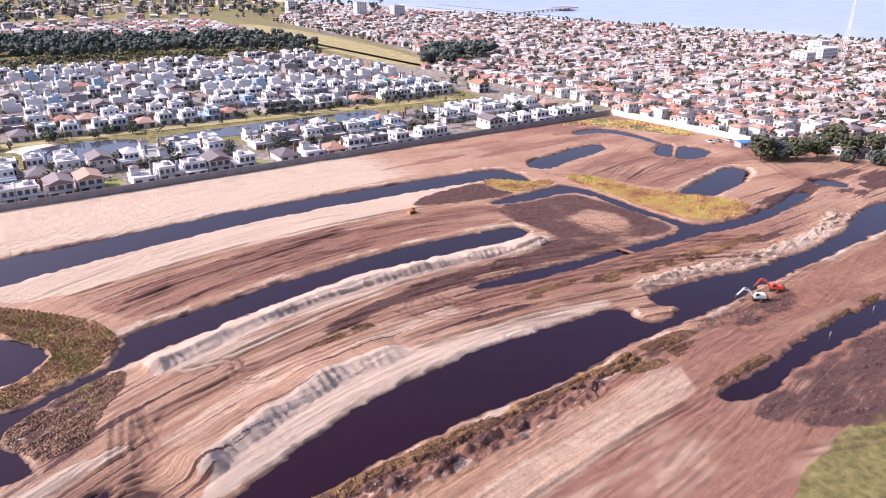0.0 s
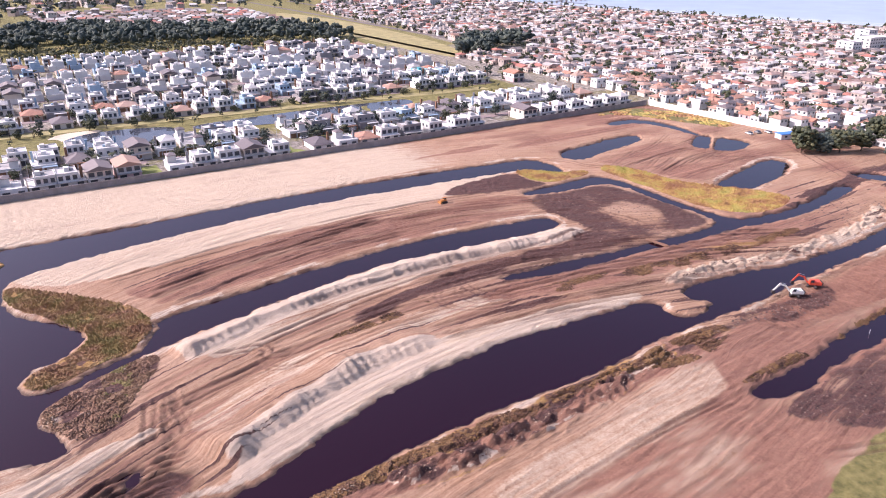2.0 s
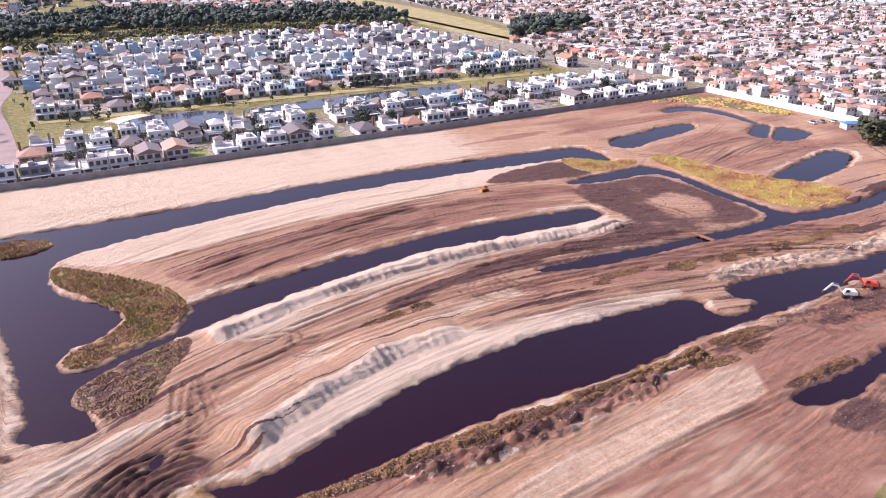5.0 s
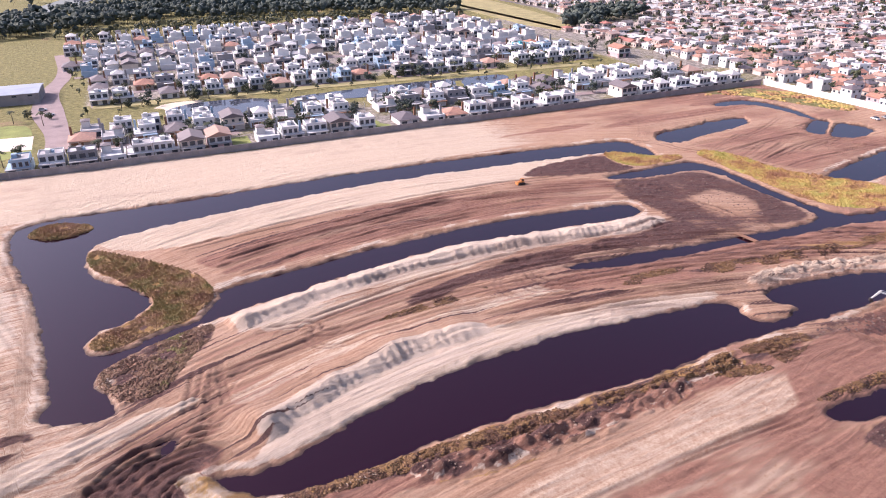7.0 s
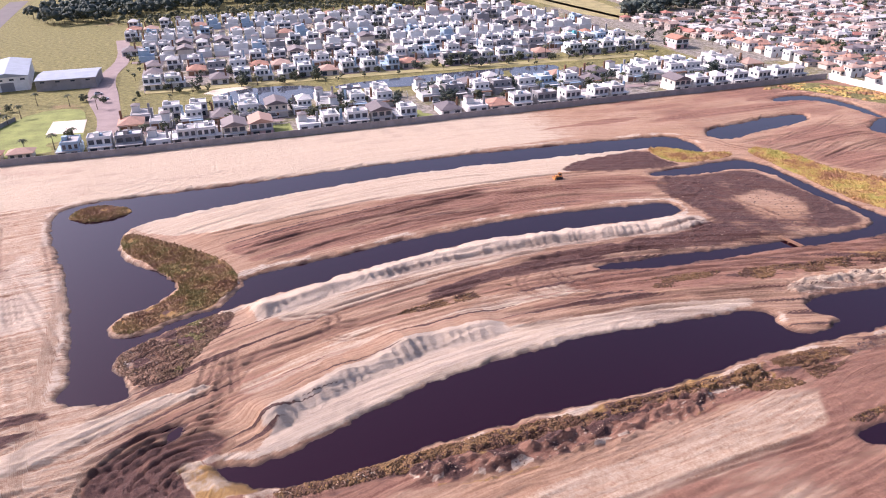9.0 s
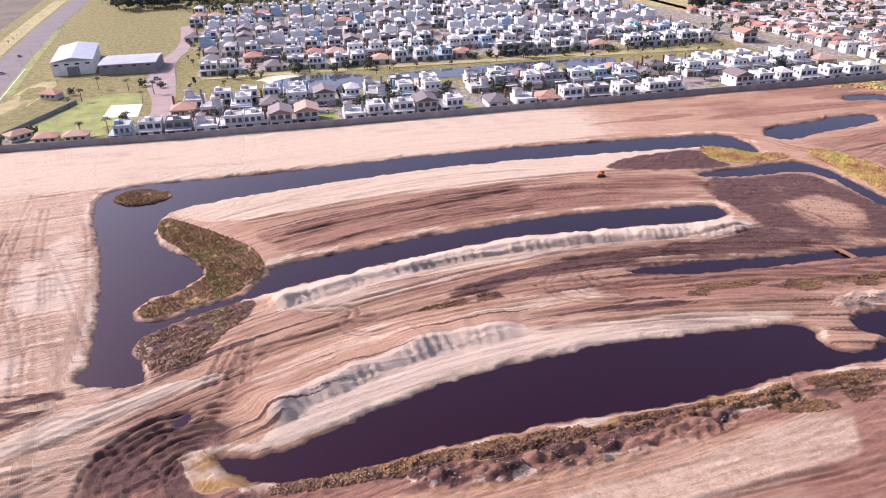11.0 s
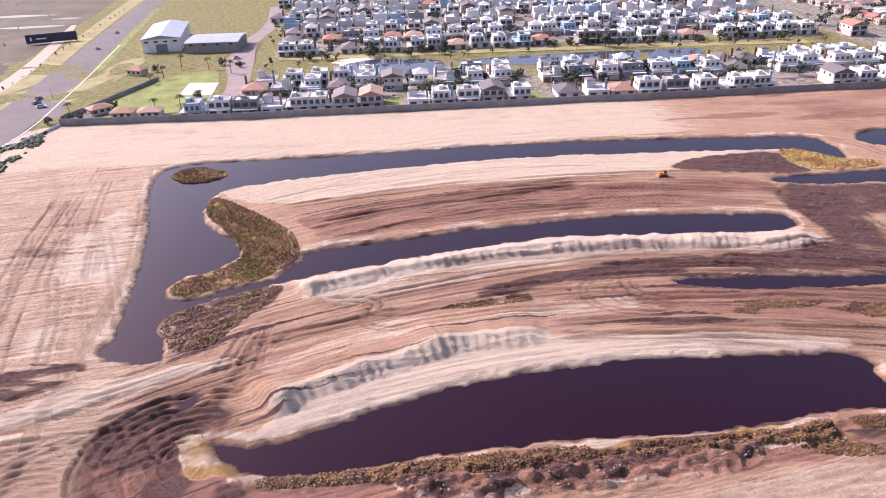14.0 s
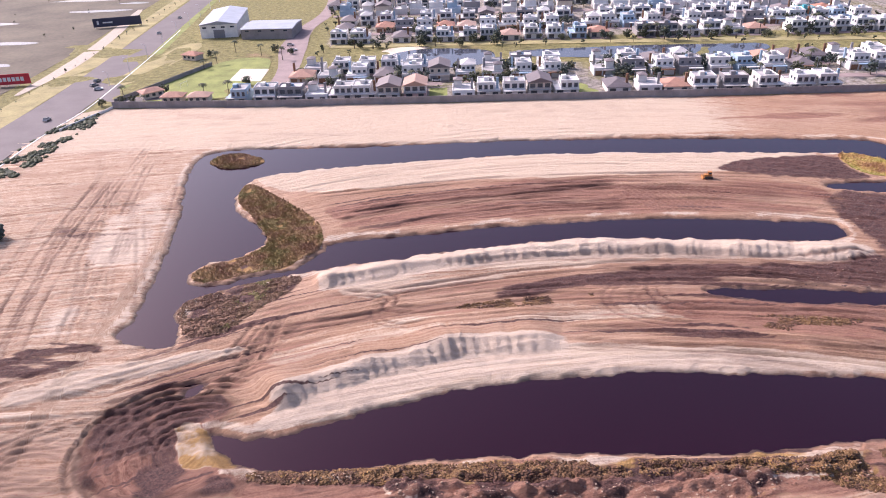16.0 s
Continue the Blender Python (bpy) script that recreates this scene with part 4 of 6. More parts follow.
def strip(name, line, width, z, material, label, category="road", rounds=2):
    p = chaikin(line, False, rounds)
    t = np.gradient(p, axis=0)
    t /= np.linalg.norm(t, axis=1)[:, None]
    n = np.stack([-t[:, 1], t[:, 0]], -1)
    w = np.asarray(width, float)
    if w.ndim:
        w = np.interp(np.linspace(0, 1, len(p)), np.linspace(0, 1, len(w)), w)[:, None]
    outline = np.vstack([p + n * w / 2, (p - n * w / 2)[::-1]])
    return level(name, outline, z, material, label, category, 0)


def seaside(y):
    return 960 - 0.33 * (y - 397)


level("water_sea", [(seaside(-1500), -1500), (4300, -1500), (4300, 4300), (seaside(2600), 2600)], 0.12, M_SEA, "sea beyond the town, haze put into its pale blue colour", "sea", 0)
for k, (off, y0, y1) in enumerate(((14, 300, 820), (34, 430, 760), (22, 830, 1250))):
    line = [(seaside(y) + off + 5 * math.sin(y / 37.0 + k), y) for y in range(y0, y1, 30)]
    strip("surf_%d" % (k + 1), line, [0.5, 4, 2.5, 5, 1.5, 4, 0.5], 0.16, M_LINE, "white foam line of breaking surf", "surf", 1)

strip("road", [(-106, 200), (-110, 262), (-106, 310), (-109, 380), (-116, 470), (-122, 560), (-128, 640), (-136, 900)], [20, 20, 24, 22, 20, 18, 18, 18], 0.10, M_ASPHALT, "broad worn grey asphalt road beside the marsh", "road")
strip("road_2", [(-100, 352), (-92, 334), (-84, 326), (-60, 330)], [14, 10, 7, 6], 0.14, M_ASPHALT, "short asphalt drive to the gatehouse", "road")
strip("road_3", [(-19, 322), (-14, 350), (-16, 380), (-22, 420), (-24, 470), (-14, 520), (-20, 600)], [10, 10, 11, 16, 10, 9, 9], 0.12, M_PAVING, "reddish block-paved entrance avenue", "road")
strip("verge", [(-92, 330), (-98, 380), (-104, 440), (-112, 540), (-118, 620)], [10, 14, 12, 10, 8], 0.08, M_LAWN, "green mown verge beside the road", "grass")
strip("verge_2", [(-124, 220), (-127, 300), (-126, 380), (-134, 480), (-142, 600), (-152, 800)], [14, 16, 14, 12, 12, 12], 0.08, M_DRYGRASS, "yellow-green weedy verge with a worn track", "grass")
strip("pavement_edge", [(-96, 240), (-97, 280), (-93, 312), (-95, 345), (-98, 400), (-105, 480)], 0.5, 0.20, M_LINE, "pale concrete kerb along the asphalt road", "kerb")
level("lawn", [(-84, 322), (-78, 345), (-64, 372), (-52, 398), (-32, 400), (-26, 384), (-24, 330), (-50, 322)], 0.10, M_LAWN, "yellow-green club lawn with goalposts", "grass")
level("lawn_2", [(-102, 350), (-96, 400), (-90, 440), (-76, 440), (-78, 400), (-92, 345)], 0.11, M_DRYGRASS, "sunlit dry grass slope by the road", "grass")
level("marsh", [(-150, 200), (-146, 330), (-148, 420), (-160, 600), (-175, 900), (-600, 1000), (-600, 100)], 0.07, M_MARSH, "brown open marsh with patches of bright water", "marsh", 1)
level("court", [(-41, 354), (-40.5, 376), (-25.5, 374), (-25, 351)], 0.16, surface("court_sand", (0.60, 0.50, 0.42)), "pale sand sports court on the lawn", "court", 0)
for k, (x, y, w, d) in enumerate(((-210, 455, 26, 5), (-230, 430, 34, 6), (-190, 560, 22, 5), (-222, 610, 30, 5), (-185, 400, 16, 4), (-260, 520, 30, 6), (-175, 590, 12, 4))):
    pts = [(x + w * (0.7 + 0.5 * rng.random()) * math.cos(a), y + d * (0.6 + 0.7 * rng.random()) * math.sin(a)) for a in np.linspace(0, 6.28, 15)[:-1]]
    level("water_%d" % (20 + k), pts, 0.12, M_LAKE, "bright shallow marsh puddle", "water", 2)
strip("sandy_verge", [(-138, 340), (-136, 400), (-146, 480), (-160, 560)], [2, 9, 8, 3], 0.13, surface("bare_sand", (0.40, 0.33, 0.26), var=0.3), "bare pale sand strip by the marsh", "sand")
TOWN_LAKE_W = [(33, 396), (50, 407), (70, 406), (90, 399), (91, 384), (88, 371), (70, 365), (56, 367), (42, 380)]
TOWN_LAKE_E = [(100, 396), (138, 398), (172, 399), (217, 396), (235, 396), (234, 382), (215, 374), (186, 370), (152, 374), (118, 380), (98, 386)]
level("water_30", TOWN_LAKE_W, 0.14, M_LAKE, "residential lake mirroring trees and sky", "water", 2)
level("water_31", TOWN_LAKE_E, 0.14, M_LAKE, "long residential lake mirroring trees and sky", "water", 2)
level("water_32", [(-60, 800), (-44, 850), (-10, 930), (10, 1000), (60, 1200), (30, 1200), (-30, 1010), (-62, 900), (-75, 820)], 0.14, M_LAKE, "bright river reach beyond the woods", "water", 1)
level("beach", [(28, 402), (36, 412), (52, 413), (58, 409), (42, 402), (34, 394)], 0.12, surface("beach_sand", (0.62, 0.50, 0.38)), "small sandy beach beside the lake", "sand", 1)
strip("lake_bank", [(0, 420), (60, 417), (120, 414), (180, 409), (240, 404), (300, 398)], 9, 0.2, M_DRYGRASS, "long grassed dyke along the residential lake", "grass")
for k, pts in enumerate(([(118, 309), (116, 345), (133, 348), (131, 309)], [(183, 352), (190, 372), (212, 370), (212, 348)], [(57, 311), (57, 330), (65, 330), (65, 311)], [(222, 352), (222, 366), (240, 366), (240, 352)])):
    level("lawn_%d" % (k + 3), pts, 0.10, M_LAWN, "empty grassed building plot between white houses", "grass", 0)
level("field_green", [(350, 525), (384, 530), (405, 640), (410, 820), (385, 980), (350, 940), (348, 700)], 0.10, M_DRYGRASS, "open dry green field among the houses", "grass", 1)
for k, (y, x0, x1) in enumerate(((336, -10, 340), (446, 0, 320), (504, -10, 310), (562, -10, 315), (620, 10, 318))):
    strip("road_%d" % (k + 4), [(x0, y + 4), ((x0 + x1) / 2, y - 2), (x1, y - 12)], 6.0, 0.11 + 0.004 * k, M_PAVING, "narrow paved street between white houses", "road")
for k in range(9):
    x = 378 + k * 62
    strip("road_%d" % (k + 12), [(x + 10, 150), (x - 2, 400), (x - 40, 1150)], 7.0, 0.10 + 0.004 * k, M_ASPHALT, "grey town street between low houses", "road", 1)

# ---- walls round the residential quarter ----
def panel_wall(name, a, b, h, material, label, pitch=3.0, coping=0.0):
    """Posts with panels between them, all parts of one wall."""
    a, b = Vector((*a, 0)), Vector((*b, 0))
    run = (b - a).length
    n = max(1, round(run / pitch))
    w = run / n
    root = tagged(new(name), label, "wall", kind="structure")
    turn = math.degrees(math.atan2(b.y - a.y, b.x - a.x))
    root.matrix_world = pose(a.x, a.y, 0, 0, 0, turn)
    first = {}
    for i in range(n + 1):
        for kind, rows in (("post", [(-0.15, 0.15, -0.15, 0.15, -0.6, h + 0.12)]), ("panel", [(0.152, w - 0.152, -0.07, 0.07, -0.6, h - 0.06), (0.152, w - 0.152, -0.1, 0.1, h - 0.056, h)])):
            if kind == "panel" and i == n:
                continue
            if kind not in first:
                first[kind] = boxes(kind, material, root, *rows)
                ob = first[kind]
            else:
                ob = new(kind, first[kind].data)
                ob.parent = root
            ob.location = (i * w, 0, 0)
    return root


panel_wall("wall_north_1", (-82, 315), (-6, 309.5), 3.0, M_CONCRETE, "weathered grey concrete panel wall behind the houses")
panel_wall("wall_north_2", (-6, 309.5), (353, 301.5), 3.0, M_CONCRETE, "long weathered grey concrete panel wall behind the houses", 3.4)
panel_wall("wall_east", (354, 301), (363.5, 206), 3.2, M_WHITEWALL, "white limewashed wall along the town edge", 4.0)
panel_wall("wall_west", (-82, 315), (-92, 286), 1.0, M_WHITEWALL, "low white wall running down to the road", 4.0)
panel_wall("wall_club", (-84, 322), (-58, 385), 2.0, M_CONCRETE, "grey garden wall beside the club lawn", 4.0)


# ---- houses of the quarter ----
def window(parent, x, y, z, w, h, face):
    """One framed window; face: the side of the house it looks out of."""
    bm = bmesh.new()
    t = 0.07
    if face in "sn":
        s = -1 if face == "s" else 1
        y0, y1 = sorted((y - 0.02 * s, y + t * s))
        box(bm, x - w / 2, x + w / 2, y0, y1, z, z + h, 0)
        y0, y1 = sorted((y + t * s + 0.004 * s, y + t * s + 0.02 * s))
        box(bm, x - w / 2 + 0.1, x + w / 2 - 0.1, y0, y1, z + 0.1, z + h - 0.1, 1)
    else:
        s = -1 if face == "w" else 1
        x0, x1 = sorted((x - 0.02 * s, x + t * s))
        box(bm, x0, x1, y - w / 2, y + w / 2, z, z + h, 0)
        x0, x1 = sorted((x + t * s + 0.004 * s, x + t * s + 0.02 * s))
        box(bm, x0, x1, y - w / 2 + 0.1, y + w / 2 - 0.1, z + 0.1, z + h - 0.1, 1)
    return part("window", bm, (M_GREY, M_GLASS), parent)


def flat_roof(parent, x0, x1, y0, y1, z, wall, rim=0.55):
    boxes("roof", M_SLAB, parent, (x0 + 0.25, x1 - 0.25, y0 + 0.25, y1 - 0.25, z + 0.004, z + 0.12))
    boxes("parapet", wall, parent, (x0, x1, y0, y0 + 0.25, z + 0.003, z + rim), (x0, x1, y1 - 0.25, y1, z + 0.003, z + rim),
          (x0, x0 + 0.25, y0 + 0.253, y1 - 0.253, z + 0.003, z + rim), (x1 - 0.25, x1, y0 + 0.253, y1 - 0.253, z + 0.003, z + rim))


def hip_roof(parent, x0, x1, y0, y1, z, rise, material, eave=0.6, gable=False):
    bm = bmesh.new()
    x0, x1, y0, y1 = x0 - eave, x1 + eave, y0 - eave, y1 + eave
    long_x = (x1 - x0) >= (y1 - y0)
    half = min(x1 - x0, y1 - y0) / 2 * (0.0 if gable else 1.0)
    if long_x:
        r = [(x0 + half, (y0 + y1) / 2), (x1 - half, (y0 + y1) / 2)]
    else:
        r = [((x0 + x1) / 2, y0 + half), ((x0 + x1) / 2, y1 - half)]
    if half and abs((x1 - x0) - (y1 - y0)) < 0.4:
        r[1] = (r[1][0] + 0.5, r[1][1]) if long_x else (r[1][0], r[1][1] + 0.5)
    low = [bm.verts.new((x, y, z)) for x, y in ((x0, y0), (x1, y0), (x1, y1), (x0, y1))]
    base = [bm.verts.new((x, y, z - 0.18)) for x, y in ((x0, y0), (x1, y0), (x1, y1), (x0, y1))]
    top = [bm.verts.new((x, y, z + rise)) for x, y in r]
    if long_x:
        fs = [(low[0], low[1], top[1], top[0]), (low[2], low[3], top[0], top[1]), (low[1], low[2], top[1]), (low[3], low[0], top[0])]
    else:
        fs = [(low[1], low[2], top[1], top[0]), (low[3], low[0], top[0], top[1]), (low[0], low[1], top[0]), (low[2], low[3], top[1])]
    for f in fs:
        bm.faces.new(f)
    for i in range(4):
        bm.faces.new([base[i], base[(i + 1) % 4], low[(i + 1) % 4], low[i]])
    bm.faces.new(list(reversed(base)))
    bmesh.ops.recalc_face_normals(bm, faces=bm.faces[:])
    return part("roof", bm, material, parent)


def house(style, wall, accent, roof, label, rich=True):
    """A detached house about 10 m wide; its garden front looks to -y."""
    r = random.Random(style * 17 + 3)
    root = tagged(new("house"), label, "house", "houses of the walled quarter")
    w, d = 9.0 + 1.6 * r.random(), 11 + 2.5 * r.random()
    g, u = 3.2, 3.1
    hw = w / 2
    kind = style % 6
    boxes("ground_storey", wall, root, (-hw, hw, 0, d, -0.5, g))
    if kind in (0, 1, 2, 4):
        ux0, ux1 = (-hw, hw - (2.6 if kind == 1 else 0.0)) if kind != 2 else (-hw + 2.4, hw)
        uy0, uy1 = (1.8 if kind == 0 else 0.0), d - (3.0 if kind != 4 else 0.5)
        boxes("upper_storey", wall if kind != 4 else accent, root, (ux0, ux1, uy0, uy1, g + 0.003, g + u))
        if roof is None:
            flat_roof(root, ux0, ux1, uy0, uy1, g + u, wall)
        else:
            hip_roof(root, ux0, ux1, uy0, uy1, g + u, 1.9, roof, gable=(kind == 4))
        boxes("terrace", M_SLAB, root, (-hw - 0.2, hw + 0.2, -1.2, 1.7 if kind == 0 else -0.003, g - 0.25, g - 0.02))
        if uy1 < d - 1:
            flat_roof(root, -hw, hw, uy1 + 0.004, d, g, wall, 0.4)
        n = 3 if rich else 2
        for i in range(n):
            x = ux0 + (i + 0.5) * (ux1 - ux0) / n
            window(root, x, uy0, g + 0.5, (ux1 - ux0) / n - 0.9, 2.0, "s")
            if rich:
                window(root, x, uy1, g + 0.8, 1.3, 1.3, "n")
        for i in range(2):
            window(root, ux0, uy0 + (i + 0.7) * (uy1 - uy0) / 2.6, g + 0.8, 1.4, 1.3, "w")
            if rich:
                window(root, ux1, uy0 + (i + 0.7) * (uy1 - uy0) / 2.6, g + 0.8, 1.4, 1.3, "e")
        if rich:
            bm = bmesh.new()
            for i in range(8):
                x = -hw + i * w / 7
                rod(bm, (x, -1.1, g - 0.02), (x, -1.1, g + 0.95), 0.03, sides=5)
            rod(bm, (-hw, -1.1, g + 0.95), (hw, -1.1, g + 0.95), 0.04, sides=5)
            part("balcony_rail", bm, M_STEEL_ROOF, root)
    elif kind == 3:
        hip_roof(root, -hw, hw, 0, d, g, 2.4, roof or M_TILE)
    else:
        flat_roof(root, -hw, hw, 0, d, g, wall)
        boxes("tower", wall, root, (-hw + 0.6, -hw + 4.2, d - 5.5, d - 1, g + 0.15, g + 3.4))
        hip_roof(root, -hw + 0.6, -hw + 4.2, d - 5.5, d - 1, g + 3.4, 0.8, M_SLATE, 0.3)
    for x, ww in ((-hw + 2.2, 2.8), (hw - 2.2, 2.4)):
        window(root, x, 0, 0.3, ww, 2.3, "s")
    if rich:
        bm = bmesh.new()
        box(bm, hw - 3.6, hw - 0.6, d + 0.004, d + 0.06, 0, 2.4)
        for k in range(4):
            box(bm, hw - 3.55, hw - 0.65, d + 0.064, d + 0.09, 0.1 + k * 0.58, 0.55 + k * 0.58)
        part("garage_door", bm, M_WOOD if style % 2 else M_GREY, root)
        boxes("front_door", M_WOOD, root, (-0.5, 0.5, d + 0.004, d + 0.07, 0, 2.2))
        boxes("porch_slab", accent, root, (-hw - 0.1, 1.2, d + 0.004, d + 1.8, g - 0.5, g - 0.2))
        boxes("porch_column", accent, root, (-hw, -hw + 0.35, d + 1.3, d + 1.65, -0.3, g - 0.503))
        boxes("patio", M_PAVING, root, (-hw, hw, -4.2, -0.004, -0.3, 0.16))
    z = g + u if kind in (0, 1, 2) and roof is None else None
    if z:
        bm = bmesh.new()
        rod(bm, (0.8, d * 0.4, z + 0.12), (0.8, d * 0.4, z + 1.1), 0.75, 0.65, 12)
        part("water_tank", bm, M_BLUE if style % 3 == 0 else M_SLAB, root)
        boxes("stair_tower", wall, root, (-1.9, 0.0, d * 0.3, d * 0.3 + 2.4, z + 0.124, z + 1.7))
    if style % 2:
        boxes("chimney", accent, root, (hw - 1.6, hw - 0.6, d * 0.25, d * 0.25 + 0.8, g, g + u + 1.7))
    return root


STYLES = [
    (0, M_PLASTER, M_GREY, None, "white two-storey flat-roofed house with dark window bands"),
    (1, M_PLASTER, M_WOOD, None, "white stepped modern house with a roof tank"),
    (2, M_PLASTER, M_GREY, None, "white cubic house with an open roof terrace"),
    (3, M_CREAM, M_WOOD, M_TILE, "low cream house under a hipped clay roof"),
    (4, M_PLASTER, M_CREAM, M_SLATE, "white gabled two-storey house with dark tiles"),
    (5, M_PLASTER, M_GREY, None, "low white house with a small square tower"),
    (6, M_GREY, M_PLASTER, None, "grey plastered modern house with white terrace slab"),
    (7, M_PLASTER, M_BLUE, None, "white stepped house with blue-grey trim"),
    (10, M_PINK, M_PLASTER, M_TILE, "pink plastered gabled house with clay tiles"),
    (8, M_BLUE, M_PLASTER, None, "blue-grey two-storey house with glazed balcony"),
    (9, M_PLASTER, M_WOOD, M_SLATE, "low white house under a dark hipped roof"),
    (13, M_PLASTER, M_GREY, M_SLAB, "tall white house with a pale hipped roof"),
]
RICH = [house(*s) for s in STYLES]
PLAIN = [house(*s, rich=False) for s in STYLES]
TEAL_HOUSE = house(12, M_TEAL, M_PLASTER, None, "teal painted two-storey house among white ones")
MODERN = [RICH[k] for k in (0, 0, 1, 1, 2, 2, 4, 5, 5, 6, 7, 7, 9, 10, 11, 3)]
PLAIN_MODERN = [PLAIN[k] for k in (0, 0, 1, 1, 2, 2, 4, 5, 5, 6, 7, 7, 9, 10, 11, 11, 3)]
made_count = {}


def place(proto, x, y, turn, scale=1.0):
    m = pose(x, y, 0.02, 0, 0, turn)
    if proto not in made_count:
        made_count[proto] = 1
        proto.matrix_basis = m
        return proto
    return copy_thing(proto, m)


def on_lake(x, y, gap=9.0):
    return min(within(x, y, TOWN_LAKE_W), within(x, y, TOWN_LAKE_E)) < gap


GARDENS = []
pick = random.Random(5)
FRONT = [(-27, 9), (-15, 0), (-3.5, 6), (8, 5), (18.5, 2), (29, 1), (39.5, 4), (51, 8), (72, 5), (83, 7), (94, 0), (105, 4), (116.5, 2), (139, 10), (152.5, 5), (163.5, 3), (175.5, 0), (188.5, 6), (203, 1), (216, 2)]
x = 228.0
while x < 346:
    if pick.random() < 0.92:
        FRONT.append((x, pick.choice((0, 1, 2, 4, 5, 7, 11, 11))))
    x += 11.8 + pick.random()
for x, s in FRONT:
    place(RICH[s], x, 313.5 - (x + 6) * 0.0223 + pick.random() * 1.5, -1.3)
for y, lo, hi, flip in ((356, -4, 338, True), (359, 0, 332, False)):
    x = lo
    while x < hi:
        yy = y - 0.022 * x
        if pick.random() < 0.92 and not on_lake(x, yy + (-6 if flip else 6), 5.0) and not (118 < x < 136 or 186 < x < 210 and not flip):
            place(pick.choice(MODERN), x, yy, 179 if flip else -1)
        else:
            GARDENS.append((x, yy))
        x += 12.2 + 1.5 * pick.random()
for y, flip in ((425, False), (464, True), (476, False), (520, True), (532, False), (578, True), (590, False), (636, True), (648, False)):
    x = 4.0 if y < 500 else -12.0
    while x < 322 - 0.03 * abs(y - 500):
        yy = y - 0.035 * x + pick.uniform(-1.5, 1.5)
        if pick.random() < 0.88 and not on_lake(x, yy, 12):
            if y < 470:
                place(pick.choice(MODERN), x, yy, 178 if flip else -2)
            else:
                place(pick.choice(PLAIN_MODERN), x, yy, 178 if flip else -2)
        else:
            GARDENS.append((x, yy))
        x += 11.4 + 1.6 * pick.random()
place(TEAL_HOUSE, 281, 448, -2)
for p in RICH + PLAIN:
    if p not in made_count:
        place(p, 334, 395 + 20 * pick.random(), 0)


# ---- sheds, gatehouse and club ----
def shed(x, y, turn, w, d, h, rise, wall, label):
    root = tagged(new("warehouse"), label, "warehouse")
    boxes("wall", wall, root, (0, w, 0, d, -0.4, h))
    hip_roof(root, 0, w, 0, d, h, rise, M_STEEL_ROOF, 0.4, True)
    bm = bmesh.new()
    for k in range(int(d / 2.5)):
        box(bm, -0.35, w + 0.35, 0.4 + k * 2.5, 0.55 + k * 2.5, h + 0.02, h + 0.1)
    part("eaves_rib", bm, M_STEEL_ROOF, root)
    boxes("loading_door", M_GREY, root, (w * 0.35, w * 0.65, -0.08, -0.004, 0, h * 0.6))
    for k in range(4):
        window(root, 0, d * (0.15 + 0.23 * k), h * 0.55, 3.0, 1.2, "w")
        window(root, w * (0.12 + 0.25 * k), 0, h * 0.72, 2.4, 1.0, "s")
    root.matrix_basis = pose(x, y, 0.0, 0, 0, turn)
    return root


shed(-83, 452, 6, 22, 52, 8, 2.0, M_WHITEWALL, "large white warehouse with a sheet metal roof")
shed(-57, 446, -3, 31, 26, 6, 0.9, M_CONCRETE, "broad grey hall with a low metal roof")
for x, y, t in ((-78, 400, -24), (-62, 320, -2), (-50, 319, -2), (-72, 326, 40)):
    g = tagged(new("gatehouse" if x < -70 else "pavilion"), "low pavilion with cream walls and clay tile roof", "pavilion", "club pavilions")
    boxes("wall", M_CREAM, g, (0, 9, 0, 6, -0.4, 2.8))
    hip_roof(g, 0, 9, 0, 6, 2.8, 1.6, M_TILE, 0.8)
    for k in range(3):
        window(g, 1.6 + 2.9 * k, 0, 0.9, 1.6, 1.3, "s")
    boxes("door", M_WOOD, g, (4.0, 5.0, 6.004, 6.07, 0, 2.1))
    g.matrix_basis = pose(x, y, 0.1, 0, 0, t)
blue_shed = tagged(new("site_shed"), "small site shed with a bright blue roof", "shed")
boxes("wall", M_PLASTER, blue_shed, (0, 12, 0, 5, -0.3, 2.8))
hip_roof(blue_shed, 0, 12, 0, 5, 2.8, 0.7, surface("blue_sheet", (0.08, 0.22, 0.55), 0.5), 0.4, True)
window(blue_shed, 3, 0, 1.0, 1.4, 1.0, "s")
boxes("door", M_GREY, blue_shed, (7, 8, -0.07, -0.004, 0, 2.1))
blue_shed.matrix_basis = pose(348, 206, height(352, 208), 0, 0, -20)


# ---- roadside hoardings ----
def hoarding(x, y, turn, w, h, foot, face, label, bars):
    root = tagged(new("billboard"), label, "billboard")
    boxes("face", face, root, (-w / 2, w / 2, -0.1, 0.1, foot, foot + h))
    for k in range(4):
        xx = -w / 2 + 0.8 + k * (w - 1.6) / 3
        boxes("leg", M_STEEL_ROOF, root, (xx - 0.12, xx + 0.12, 0.104, 0.34, -0.5, foot + h - 0.3))
    for k, (a, b, z0, z1) in enumerate(bars):
        boxes("mark", M_LINE, root, (a * w, b * w, -0.13, -0.104, foot + z0 * h, foot + z1 * h))
    root.matrix_basis = pose(x, y, 0.0, 0, 0, turn)


